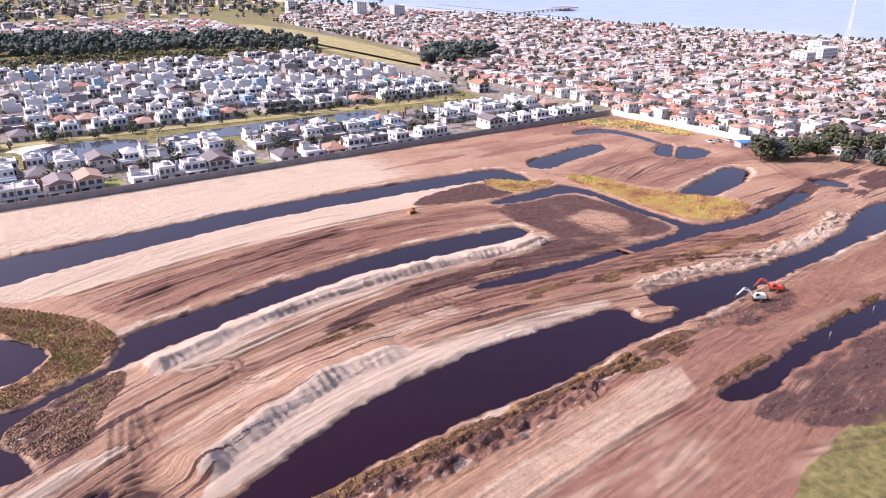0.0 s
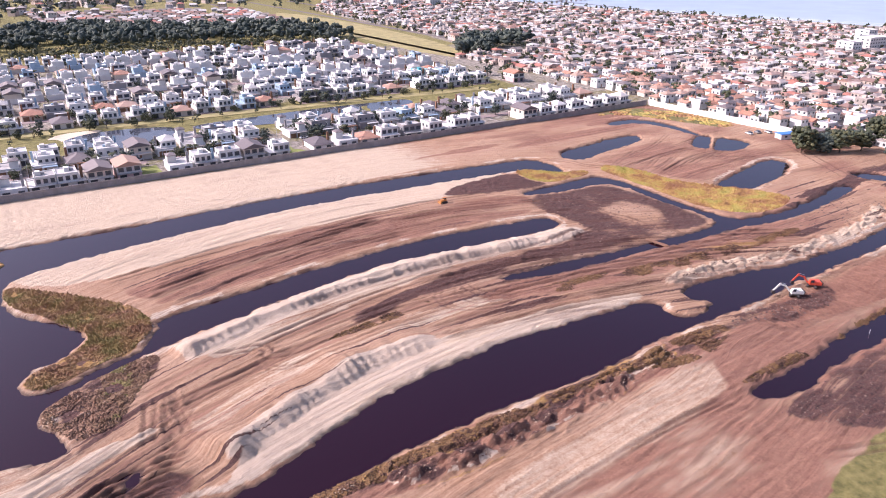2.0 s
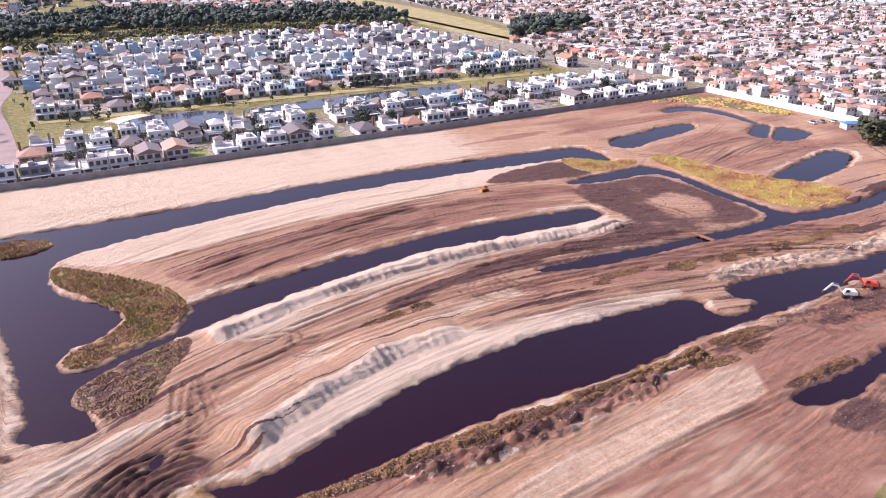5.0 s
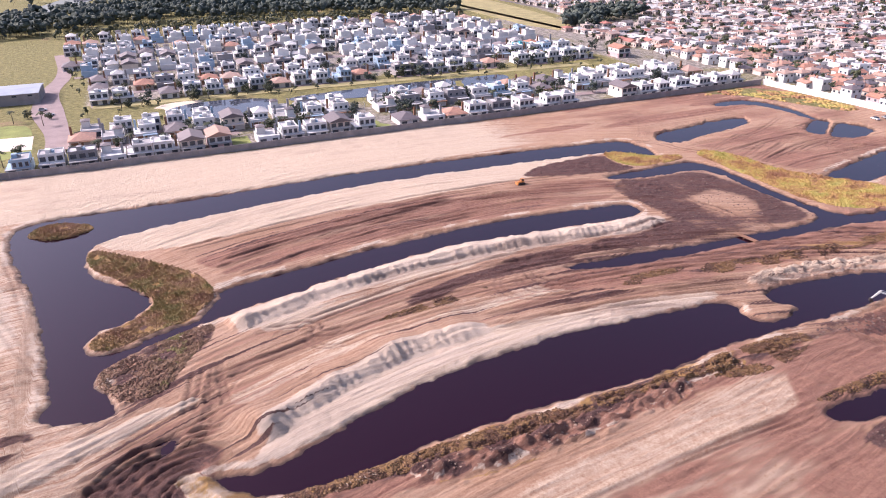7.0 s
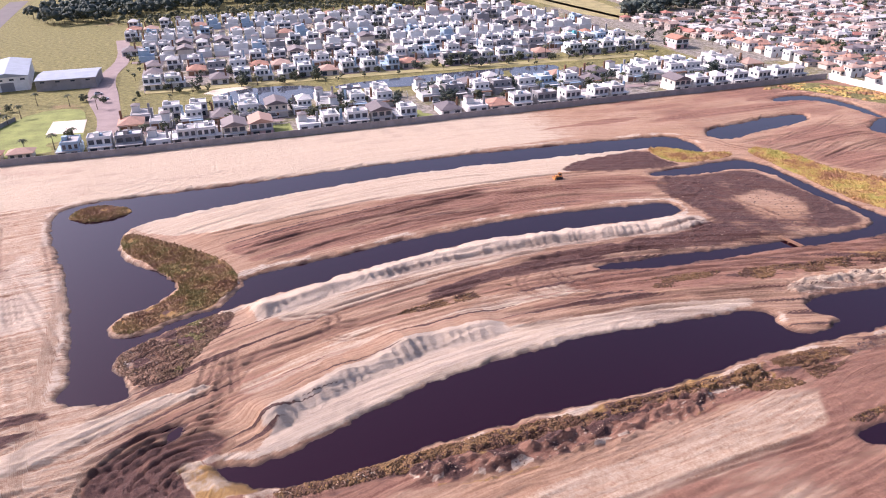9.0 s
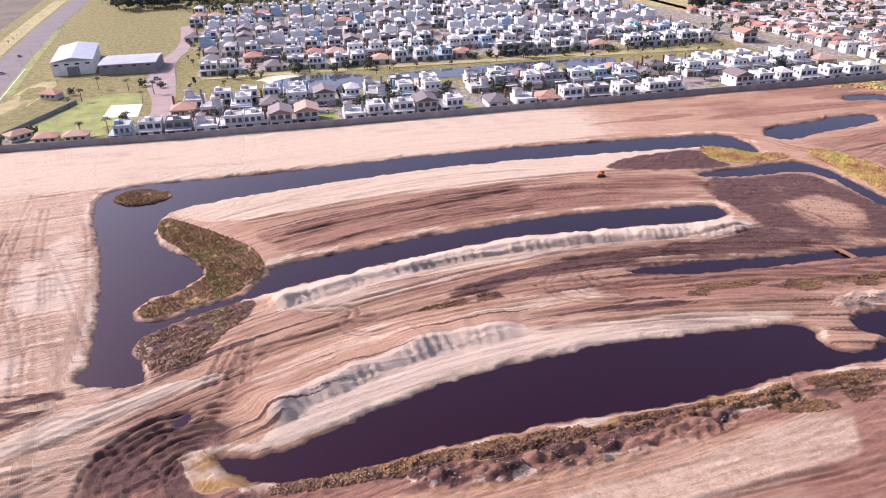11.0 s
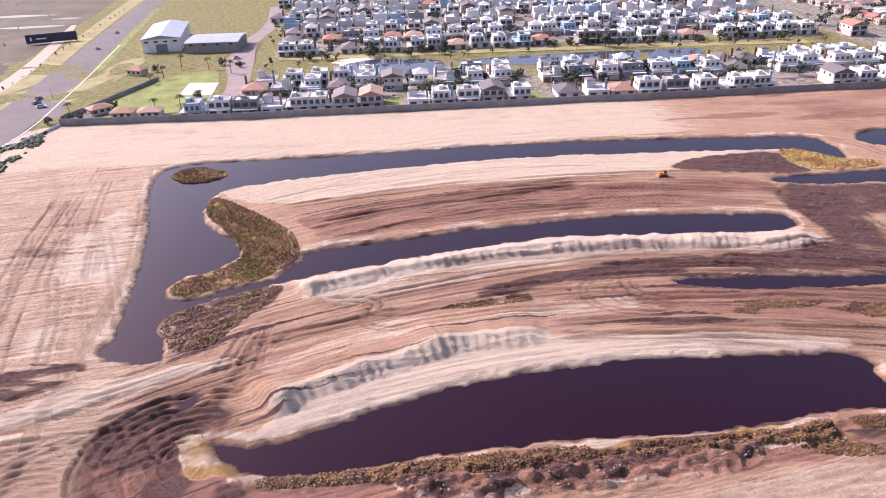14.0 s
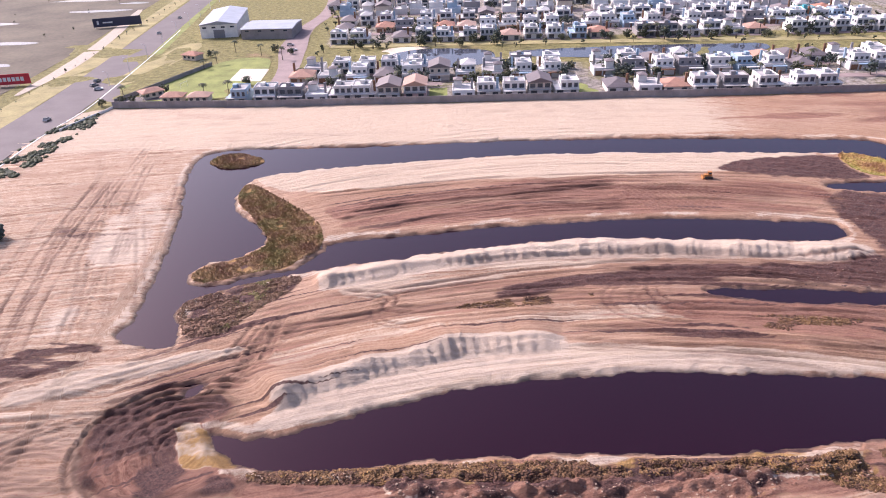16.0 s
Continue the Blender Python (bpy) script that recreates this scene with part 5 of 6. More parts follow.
hoarding(-148, 357, 8, 17, 5.0, 1.0, M_RED, "large red roadside billboard with a white mark", [(-0.36 + 0.12 * k, -0.27 + 0.12 * k, 0.3, 0.7) for k in range(6)])
hoarding(-152, 498, 16, 30, 5.5, 0.8, M_NAVY, "long dark blue billboard standing in the marsh", [(-0.42, -0.38, 0.3, 0.7), (-0.3, -0.1, 0.4, 0.55)])

# ---- trees ----
def tree(seed, h, spread_r, leaf, label, clumps=70):
    r = random.Random(seed)
    root = tagged(new("tree"), label, "tree", "trees of the quarter")
    bm = bmesh.new()
    rod(bm, (0, 0, -0.4), (0.1, 0, h * 0.45), 0.05 * h * 0.55, 0.03 * h * 0.5, 8)
    tips = []
    for k in range(7):
        a = k * 0.9 + r.random()
        tip = Vector((math.cos(a) * spread_r * 0.6, math.sin(a) * spread_r * 0.6, h * (0.42 + 0.35 * r.random())))
        rod(bm, (0.1, 0, h * (0.22 + 0.02 * k)), tip, 0.018 * h * 0.6, 0.05, 6)
        tips.append(tip)
    part("trunk", bm, M_BARK, root)
    j = Joined()
    for k in range(clumps):
        t = tips[k % 7]
        a, q = r.random() * 6.28, r.random() ** 0.5
        c = np.array([t.x * 0.8 + math.cos(a) * q * spread_r * 0.55, t.y * 0.8 + math.sin(a) * q * spread_r * 0.55, t.z + (r.random() - 0.6) * h * 0.5])
        clump(j, c, spread_r * (0.11 + 0.13 * r.random()), 0.8)
    crown = j.done("crown", [leaf])
    crown.parent = root
    return root


def palm(seed, h):
    r = random.Random(seed)
    root = tagged(new("palm"), "slender palm with a crown of drooping fronds", "palm", "palms of the quarter")
    bm = bmesh.new()
    rod(bm, (0, 0, -0.3), (0.12, 0.05, h * 0.5), 0.22, 0.16, 7)
    rod(bm, (0.12, 0.05, h * 0.5), (0.05, 0.15, h), 0.16, 0.12, 7)
    part("trunk", bm, M_BARK, root)
    bm = bmesh.new()
    for k in range(13):
        a = k * 2 * math.pi / 13 + 0.2 * r.random()
        up = 0.9 * r.random()
        pts = [Vector((math.cos(a) * q * 2.4, math.sin(a) * q * 2.4, h + up * q - 1.5 * q * q)) for q in (0, 0.35, 0.7, 1.0)]
        n = Vector((-math.sin(a), math.cos(a), 0))
        prev = None
        for p, w in zip(pts, (0.08, 0.42, 0.36, 0.05)):
            row = [bm.verts.new(p - n * w - Vector((0, 0, 0.12))), bm.verts.new(p), bm.verts.new(p + n * w - Vector((0, 0, 0.12)))]
            if prev:
                bm.faces.new([prev[0], prev[1], row[1], row[0]])
                bm.faces.new([prev[1], prev[2], row[2], row[1]])
            prev = row
    part("fronds", bm, M_LEAF, root)
    return root


TREES = [tree(1, 6.0, 2.6, M_LEAF, "leafy dark green garden tree"), tree(2, 4.5, 2.2, M_LEAF, "small rounded green garden tree"), tree(3, 8.0, 3.0, M_DARKLEAF, "tall dark green garden tree")]
PALMS = [palm(4, 7.0), palm(5, 5.5)]
BIG_TREES = [tree(6, 13.0, 6.0, M_LEAF, "broad old olive-green tree at the site edge", 330), tree(7, 10.0, 5.0, M_DARKLEAF, "dark spreading tree at the site edge", 280)]
used = set()


def plant(proto, x, y, s=1.0):
    m = pose(x, y, height(x, y), 0, 0, pick.random() * 360)
    if proto in used:
        ob = copy_thing(proto, m)
    else:
        used.add(proto)
        ob = proto
        ob.matrix_basis = m
    ob.scale = (s, s, s)


for k in range(150):
    x, y = pick.uniform(-8, 335), pick.choice((334, 337, 340, 352, 354, 411, 413, 420, 422, 444, 448))
    if not on_lake(x, y, 2):
        plant(pick.choice(TREES + PALMS), x, y - 0.02 * x, pick.uniform(0.7, 1.15))
for x, y in GARDENS[:40]:
    plant(pick.choice(TREES), x + pick.uniform(-4, 4), y + pick.uniform(-4, 4), pick.uniform(0.6, 0.9))
for x, y in ((-80, 321), (-76, 322), (-70, 320), (-66, 336), (-88, 318), (-84, 332), (-60, 378), (-56, 388), (-30, 345), (-27, 335), (-34, 328), (-45, 327), (-22, 392), (-36, 404), (-30, 412), (-20, 405), (-52, 412), (-64, 404)):
    plant(pick.choice(PALMS + TREES[:2]), x, y, pick.uniform(0.7, 1.1))
for x, y, k, s in ((334, 186, 0, 1.0), (342, 181, 1, 1.0), (350, 176, 0, 0.9), (356, 186, 1, 0.9), (345, 192, 1, 0.8), (362, 172, 0, 0.8), (372, 180, 1, 0.9), (380, 165, 0, 0.9), (368, 160, 1, 0.7), (390, 178, 0, 1.0),
                   (376, 150, 1, 0.8), (398, 160, 0, 0.8), (385, 142, 0, 0.7), (402, 140, 1, 0.9), (410, 150, 0, 0.9), (-66, 191, 1, 0.55)):
    plant(BIG_TREES[k], x, y, s)


def woods(name, spots, hmin, hmax, leaf, label, per=11):
    """Far woodland: trunks and many-clumped crowns in one mesh."""
    j = Joined()
    for x, y in spots:
        h = hmin + (hmax - hmin) * rng.random()
        r = h * (0.28 + 0.15 * rng.random())
        for k in range(per):
            a, q = rng.random() * 6.28, rng.random() ** 0.5 * r * 0.8
            clump(j, np.array([x + math.cos(a) * q, y + math.sin(a) * q, h * (0.42 + 0.5 * rng.random())]), r * (0.3 + 0.28 * rng.random()), 0.85)
        j.add([(x - 0.2, y, -0.3), (x + 0.2, y, -0.3), (x, y, h * 0.6), (x, y + 0.25, -0.3)], [(0, 1, 2), (1, 3, 2), (3, 0, 2)], 1)
    return tagged(j.done(name, [leaf, M_BARK]), label, "trees", kind="stuff")


def scatter(poly, n):
    p = np.array(poly, float)
    out = []
    while len(out) < n:
        xy = p.min(0) + rng.random((n * 3, 2)) * (p.max(0) - p.min(0))
        d = inside_distance(xy[:, 0], xy[:, 1], p, 50)
        out += [tuple(v) for v in xy[d < 0]]
    return out[:n]


woods("far_woods", scatter([(-80, 690), (60, 735), (160, 725), (260, 700), (330, 655), (345, 690), (320, 790), (236, 820), (180, 835), (86, 900), (-60, 820), (-110, 760)], 900), 8, 15, M_DARKLEAF, "dark belt of pine and eucalyptus woodland", 9)
woods("copse", scatter([(380, 555), (420, 590), (470, 590), (478, 560), (410, 530), (372, 535)], 90) + scatter([(360, 520), (372, 535), (400, 530), (396, 515)], 25), 8, 14, M_DARKLEAF, "dark round copse in the town", 10)
woods("far_trees", scatter([(60, 930), (200, 1080), (340, 1060), (380, 1000), (600, 1000), (720, 1150), (500, 1800), (-300, 1900), (-250, 950)], 800), 8, 15, M_DARKLEAF, "distant scattered woodland behind the town", 6)
woods("palm_belt", scatter([(0, 660), (120, 680), (250, 660), (320, 625), (330, 655), (250, 700), (100, 725), (-40, 690)], 330), 4, 7, M_LEAF, "belt of young palms behind the houses", 6)
garden_spots = [(x + pick.uniform(-7, 7), y + pick.uniform(-9, 9)) for y in range(330, 670, 9) for x in range(-5, 330, 16) if pick.random() < 0.55 and not on_lake(x, y, 3)]
woods("garden_shrubs", [(x, y) for x, y in garden_spots if not 357 < y < 372 and not on_lake(x, y, 0)], 2.0, 4.5, M_LEAF, "garden shrubs and small trees between houses", 6)
town_spots = scatter([(370, 140), (480, 90), (1000, 150), (940, 420), (760, 960), (420, 1000), (415, 640), (372, 500), (340, 470), (368, 310)], 2300)
woods("town_trees", town_spots, 3.0, 7.5, M_LEAF, "street and garden trees of the town", 7)
woods("marsh_bushes", scatter([(-420, 250), (-160, 250), (-170, 560), (-300, 800), (-450, 600)], 60) + [(-131 + 0.5 * pick.random() - (y - 300) * 0.03, y) for y in range(250, 620, 13)], 0.8, 2.4, M_LEAF, "low bushes along the marsh and road", 5)


# ---- the old town ----
def town_house(j, x, y, a, w, d, h, flat):
    c, s = math.cos(a), math.sin(a)

    def put(pts, faces, mat):
        p = np.array(pts, float)
        j.add(np.stack([x + p[:, 0] * c - p[:, 1] * s, y + p[:, 0] * s + p[:, 1] * c, p[:, 2]], -1), faces, mat)

    def cube(x0, x1, y0, y1, z0, z1, mat):
        put([(px, py, z) for z in (z0, z1) for px, py in ((x0, y0), (x1, y0), (x1, y1), (x0, y1))], [(4, 5, 6, 7), (0, 1, 5, 4), (1, 2, 6, 5), (2, 3, 7, 6), (3, 0, 4, 7)], mat)

    hw, hd = w / 2, d / 2
    cube(-hw, hw, -hd, hd, -0.3, h, 0)
    if flat:
        cube(-hw - 0.2, hw + 0.2, -hd - 0.2, hd + 0.2, h + 0.004, h + 0.35, 1 if rng.random() < 0.4 else 0)
        if rng.random() < 0.5:
            cube(-1, 1.2, -1, 1.4, h + 0.354, h + 2.0, 0)
    else:
        e, rise = 0.6, 0.15 * d + 0.35
        k = 0.0 if rng.random() < 0.4 else min(hw, hd) * 0.9
        put([(-hw - e, -hd - e, h + 0.003), (hw + e, -hd - e, h + 0.003), (hw + e, hd + e, h + 0.003), (-hw - e, hd + e, h + 0.003), (-hw - e + k, 0, h + rise), (hw + e - k, 0, h + rise)],
            [(0, 1, 5, 4), (2, 3, 4, 5), (1, 2, 5, 5), (3, 0, 4, 4), (3, 2, 1, 0)], 1)
    for i in range(3):
        px = -hw + (i + 0.5) * w / 3
        cube(px - 0.6, px + 0.6, -hd - 0.05, -hd - 0.004, h - 2.2, h - 0.9, 2)
        cube(px - 0.6, px + 0.6, hd + 0.004, hd + 0.05, h - 2.2, h - 0.9, 2)
    for py in (-hd * 0.5, hd * 0.5):
        cube(-hw - 0.05, -hw - 0.004, py - 0.6, py + 0.6, h - 2.2, h - 0.9, 2)


TOWN = [(367, 215), (372, 130), (470, 100), (1050, 60), (seaside(300) - 60, 300), (seaside(900) - 50, 900), (seaside(1300) - 50, 1300), (600, 1250), (430, 990), (424, 640), (384, 515), (330, 600), (318, 520), (350, 330), (364, 300)]
town = Joined()
near_town = []
for k, x0 in enumerate(range(372, 1000, 10)):
    for y in np.arange(110, 1300, 10.5):
        x = x0 + pick.uniform(-3, 3) - 0.06 * max(0.0, y - 400) * (1 + k / 40)
        yy = y + pick.uniform(-3, 3)
        if inside_distance(np.array([x]), np.array([yy]), TOWN, 20)[0] > -4 or (x < 484 and 520 < yy < 615) or pick.random() < 0.05:
            continue
        w, d = pick.uniform(5.5, 9.5), pick.uniform(5, 8.5)
        h = pick.choice((2.7, 2.8, 3.0, 3.2, 5.4))
        a = radians(-3 + pick.choice((0, 0, 90)) + pick.uniform(-3, 3))
        flat = pick.random() < 0.38
        if x < 440 and yy < 420 and len(near_town) < 160 and yy > 196:
            near_town.append((x, yy, a, w, d, h, flat))
            continue
        town_house(town, x, yy, a, w, d, h, flat)
        if pick.random() < 0.45:
            town_house(town, x + pick.uniform(-5, 5), yy + 5.2, a, pick.uniform(3, 5), 3.5, 2.6, pick.random() < 0.5)
for k in range(9):
    for x in range(90, 345, 11):
        y = 872 + k * 24 - 0.25 * (x - 200)
        if pick.random() < 0.85:
            town_house(town, x, y, radians(-14), 8.5, 9, 3.2, False)
for x, y in scatter([(-200, 1100), (60, 1000), (340, 1080), (600, 1260), (560, 1700), (-200, 1700)], 420):
    town_house(town, x, y, pick.random() * 3, 10, 9, pick.choice((3, 6, 9)), pick.random() < 0.4)
tagged(town.done("town_houses", [M_TOWNWALL, M_TOWNROOF, M_TOWNGLASS]), "dense low town with clay, grey and white roofs", "houses", kind="stuff")

TOWN_KINDS = []
for k in range(8):
    r = random.Random(40 + k)
    flat, two = k in (2, 6), k in (1, 4, 6)
    w, d, h = 6 + 3 * r.random(), 5.5 + 2.5 * r.random(), 5.4 if two else 2.9
    wall = (M_CREAM, M_PLASTER, M_PLASTER, M_PINK, M_PLASTER, M_CREAM, M_PLASTER, M_PLASTER)[k]
    root = tagged(new("town_house"), "%s %s town house with a %s roof" % (("two-storey", "low")[not two], "cream pink white cream".split()[(0, 2, 2, 1, 2, 3, 2, 2)[k]], "flat" if flat else ("dark hipped", "clay-tiled")[k % 2]), "house", "houses of the old town")
    boxes("wall", wall, root, (-w / 2, w / 2, -d / 2, d / 2, -0.4, h))
    if flat:
        flat_roof(root, -w / 2, w / 2, -d / 2, d / 2, h, wall)
    else:
        hip_roof(root, -w / 2, w / 2, -d / 2, d / 2, h, 1.4, (M_SLATE, M_TILE)[k % 2], 0.6, k in (3, 7))
    for s in (-1, 1):
        window(root, s * w * 0.27, -d / 2, h - 2.1, 1.4, 1.2, "s")
        window(root, -w / 2, s * d * 0.25, h - 2.1, 1.3, 1.2, "w")
    boxes("door", M_WOOD, root, (-0.45, 0.45, -d / 2 - 0.07, -d / 2 - 0.004, 0, 2.1))
    boxes("chimney", M_TILE, root, (w * 0.2, w * 0.2 + 0.8, 0.4, 1.2, h + 0.1, h + 1.9))
    TOWN_KINDS.append(root)
for k, (x, y, a, w, d, h, flat) in enumerate(near_town):
    p = TOWN_KINDS[k % 8] if k < 8 else pick.choice(TOWN_KINDS)
    place(p, x, y, math.degrees(a))


def block(x, y, w, d, floors, label):
    root = tagged(new("apartment_block"), label, "building")
    h = floors * 3.0
    boxes("wall", M_PLASTER, root, (0, w, 0, d, -0.4, h))
    flat_roof(root, 0, w, 0, d, h, M_PLASTER, 0.8)
    for f in range(floors):
        for i in range(int(w / 4)):
            window(root, 2 + i * 4, 0, f * 3 + 0.9, 1.8, 1.3, "s")
        for i in range(int(d / 5)):
            window(root, 0, 2.5 + i * 5, f * 3 + 0.9, 1.8, 1.3, "w")
    root.matrix_basis = pose(x, y, 0, 0, 0, -4)


block(664, 344, 14, 16, 4, "pale four-storey apartment block in the town")
block(708, 352, 26, 16, 4, "broad white four-storey building in the town")
block(742, 372, 14, 14, 5, "white five-storey building near the mast")
block(560, 980, 16, 14, 7, "distant white apartment tower")
block(600, 940, 18, 14, 6, "distant pale apartment tower")
block(500, 1090, 16, 14, 6, "far white apartment tower by the coast")
mast = tagged(new("radio_mast"), "tall white lattice radio mast above the town", "mast")
for sx, sy in ((-1, -1), (1, -1), (1, 1), (-1, 1)):
    bm = bmesh.new()
    rod(bm, (sx * 2.0, sy * 2.0, -0.5), (sx * 0.5, sy * 0.5, 58), 0.16, 0.1, 5)
    part("leg", bm, M_LINE, mast)
bm = bmesh.new()
for k in range(19):
    a, b = 2.0 - 1.5 * k * 3 / 58, 2.0 - 1.5 * (k + 1) * 3 / 58
    for s in range(4):
        p, q = [((-1, -1), (1, -1), (1, 1), (-1, 1))[(s + i) % 4] for i in (0, 1)]
        rod(bm, (p[0] * a, p[1] * a, k * 3), (q[0] * b, q[1] * b, k * 3 + 3), 0.07, sides=4)
part("bracing", bm, M_LINE, mast)
bm = bmesh.new()
rod(bm, (0, 0, 57.5), (0, 0, 64), 0.12, 0.05, 5)
part("antenna", bm, M_LINE, mast)
mast.matrix_basis = pose(730, 343, 0)
pier = tagged(new("pier"), "long fishing pier with a head in the sea", "pier")
boxes("deck", M_CONCRETE, pier, (0, 190, -2, 2, 3.2, 3.8))
boxes("pier_head", M_CONCRETE, pier, (150, 195, -14, 14, 3.804, 5.0))
for k in range(14):
    boxes("pile", M_CONCRETE, pier, (4 + k * 14, 5.2 + k * 14, -1.5, 1.5, -1, 3.19))
pier.matrix_basis = pose(seaside(900) - 6, 900, 0, 0, 0, 14)

# ---- reeds and scrub on the site ----
def reed_bed(name, poly, step_m, h, material, label, skip=0.0):
    p = chaikin(poly)
    j = Joined()
    lo, hi = p.min(0), p.max(0)
    gx, gy = np.meshgrid(np.arange(lo[0], hi[0], step_m), np.arange(lo[1], hi[1], step_m))
    gx, gy = gx.ravel() + step_m * (rng.random(gx.size) - 0.5) * 1.3, gy.ravel() + step_m * (rng.random(gy.size) - 0.5) * 1.3
    d = inside_distance(gx, gy, p, 20)
    dens = vnoise(gx / 5, gy / 5, 12)
    for x, y, q, n in zip(gx, gy, d, dens):
        if q > 0.3 or n < skip - 0.5:
            continue
        z, hh = height(x, y), h * (0.5 + 0.9 * (n + 0.5)) * (0.7 + 0.5 * rng.random())
        clump(j, np.array([x, y, z + hh * 0.12]), step_m * (0.6 + 0.4 * rng.random()), 0.65 * hh)
        if rng.random() < 0.6:
            tuft(j, x, y, z + hh * 0.1, hh * 0.65, 0.3 * h + 0.1, 2)
    return tagged(j.done(name, [material], True), label, "reeds", kind="stuff")


reed_bed("reeds", REED_POINT, 0.37, 0.85, M_REED, "olive and brown reeds on a low point", 0.12)
reed_bed("reeds", REED_ISLE, 0.37, 0.85, M_REED, "olive reeds on a small island in the lake", 0.1)
reed_bed("reeds", REED_EAST, 0.5, 0.95, M_REEDGOLD, "golden-green reeds between two canals", 0.15)
reed_bed("reeds", REED_STRIP, 0.52, 1.0, M_REEDGOLD, "broad golden and rust-red reed strip by the canal", 0.1)
reed_bed("scrub", SCRUB, 0.4, 0.5, M_SCRUB, "dry brown scrub on a muddy bank", 0.3)
reed_bed("bank_grass", [(28, 99.5), (62, 100), (110, 98.5), (150, 100), (152, 96.5), (111, 95.5), (63, 96), (29, 96)], 0.36, 0.34, M_BANKGRASS, "dry brown grass along the pond bank", 0.22)
reed_bed("bank_grass", [(125, 100), (152, 101), (160, 96), (138, 90), (124, 93)], 0.36, 0.34, M_BANKGRASS, "ochre dry grass on the pond bank", 0.25)
reed_bed("bank_grass", [(128, 143), (161, 138), (209, 131), (240, 130), (240, 126), (196, 127.5), (145, 134), (127, 139)], 0.42, 0.3, M_BANKGRASS, "ochre dry grass beside the canal", 0.42)
reed_bed("bank_grass", [(60, 149), (98, 154), (98, 151.5), (77, 147.5)], 0.36, 0.25, M_BANKGRASS, "brown dry grass between wheel tracks", 0.45)
reed_bed("bank_grass", [(-98, 240), (-98, 285), (-86, 308), (-80, 306), (-84, 270), (-84, 232)], 1.1, 0.9, M_LEAF, "dark low bushes along the site edge", 0.5)
reed_bed("bank_grass", [(300, 298), (352, 299), (358, 240), (347, 238), (336, 264), (322, 292)], 1.4, 0.5, M_REEDGOLD, "yellow-green rough grass below the white wall", 0.45)
reed_bed("bank_grass", [(136, 79), (170, 80), (224, 80), (224, 77.6), (170, 77.6), (142, 77.4)], 0.4, 0.35, M_BANKGRASS, "ochre grass along the canal edge", 0.4)


def clods(name, spots, size, material, label):
    j = Joined()
    for x, y in spots:
        clump(j, np.array([x, y, height(x, y)]), size * (0.35 + rng.random() ** 2 * 1.1), 0.5)
    return tagged(j.done(name, [material]), label, "soil clods", kind="stuff")


M_CLOD = island_surface("turned_soil", [(0.30, 0.19, 0.13), (0.24, 0.13, 0.09), (0.36, 0.25, 0.18), (0.18, 0.09, 0.06)], 0.95, 0.6)
M_MUDCLOD = island_surface("dark_turned_soil", [(0.12, 0.07, 0.06), (0.17, 0.10, 0.08), (0.08, 0.045, 0.04), (0.24, 0.16, 0.12)], 0.95)
clods("soil_clods", scatter([(54, 96), (78, 93.5), (105, 95), (134, 99), (134, 94), (105, 90.5), (78, 89.5), (54, 92)], 700), 0.2, M_CLOD, "pale and brown clods along a spoil heap")
clods("mud_clods", scatter(MUD_FIELD, 1500) + scatter(SCRUB, 500), 0.24, M_MUDCLOD, "dark clods of dug mud")
clods("mud_clods", scatter([(150, 97), (169, 100), (186, 96), (202, 95), (194, 89), (174, 90), (163, 95)], 500) + scatter([(245, 135), (283, 141), (296, 126), (289, 118), (267, 121), (240, 123)], 500), 0.26, M_MUDCLOD, "dark spoil dug up beside the canal")
clods("soil_clods", scatter([(166, 125), (198, 126), (230, 118), (228, 114), (200, 117)], 300), 0.28, M_CLOD, "pale sandy clods along the heaps")
clods("mud_clods", scatter([(135, 67), (165, 69), (200, 68), (200, 40), (170, 48), (140, 58)], 900), 0.22, M_MUDCLOD, "dark clods of rough ploughed mud")


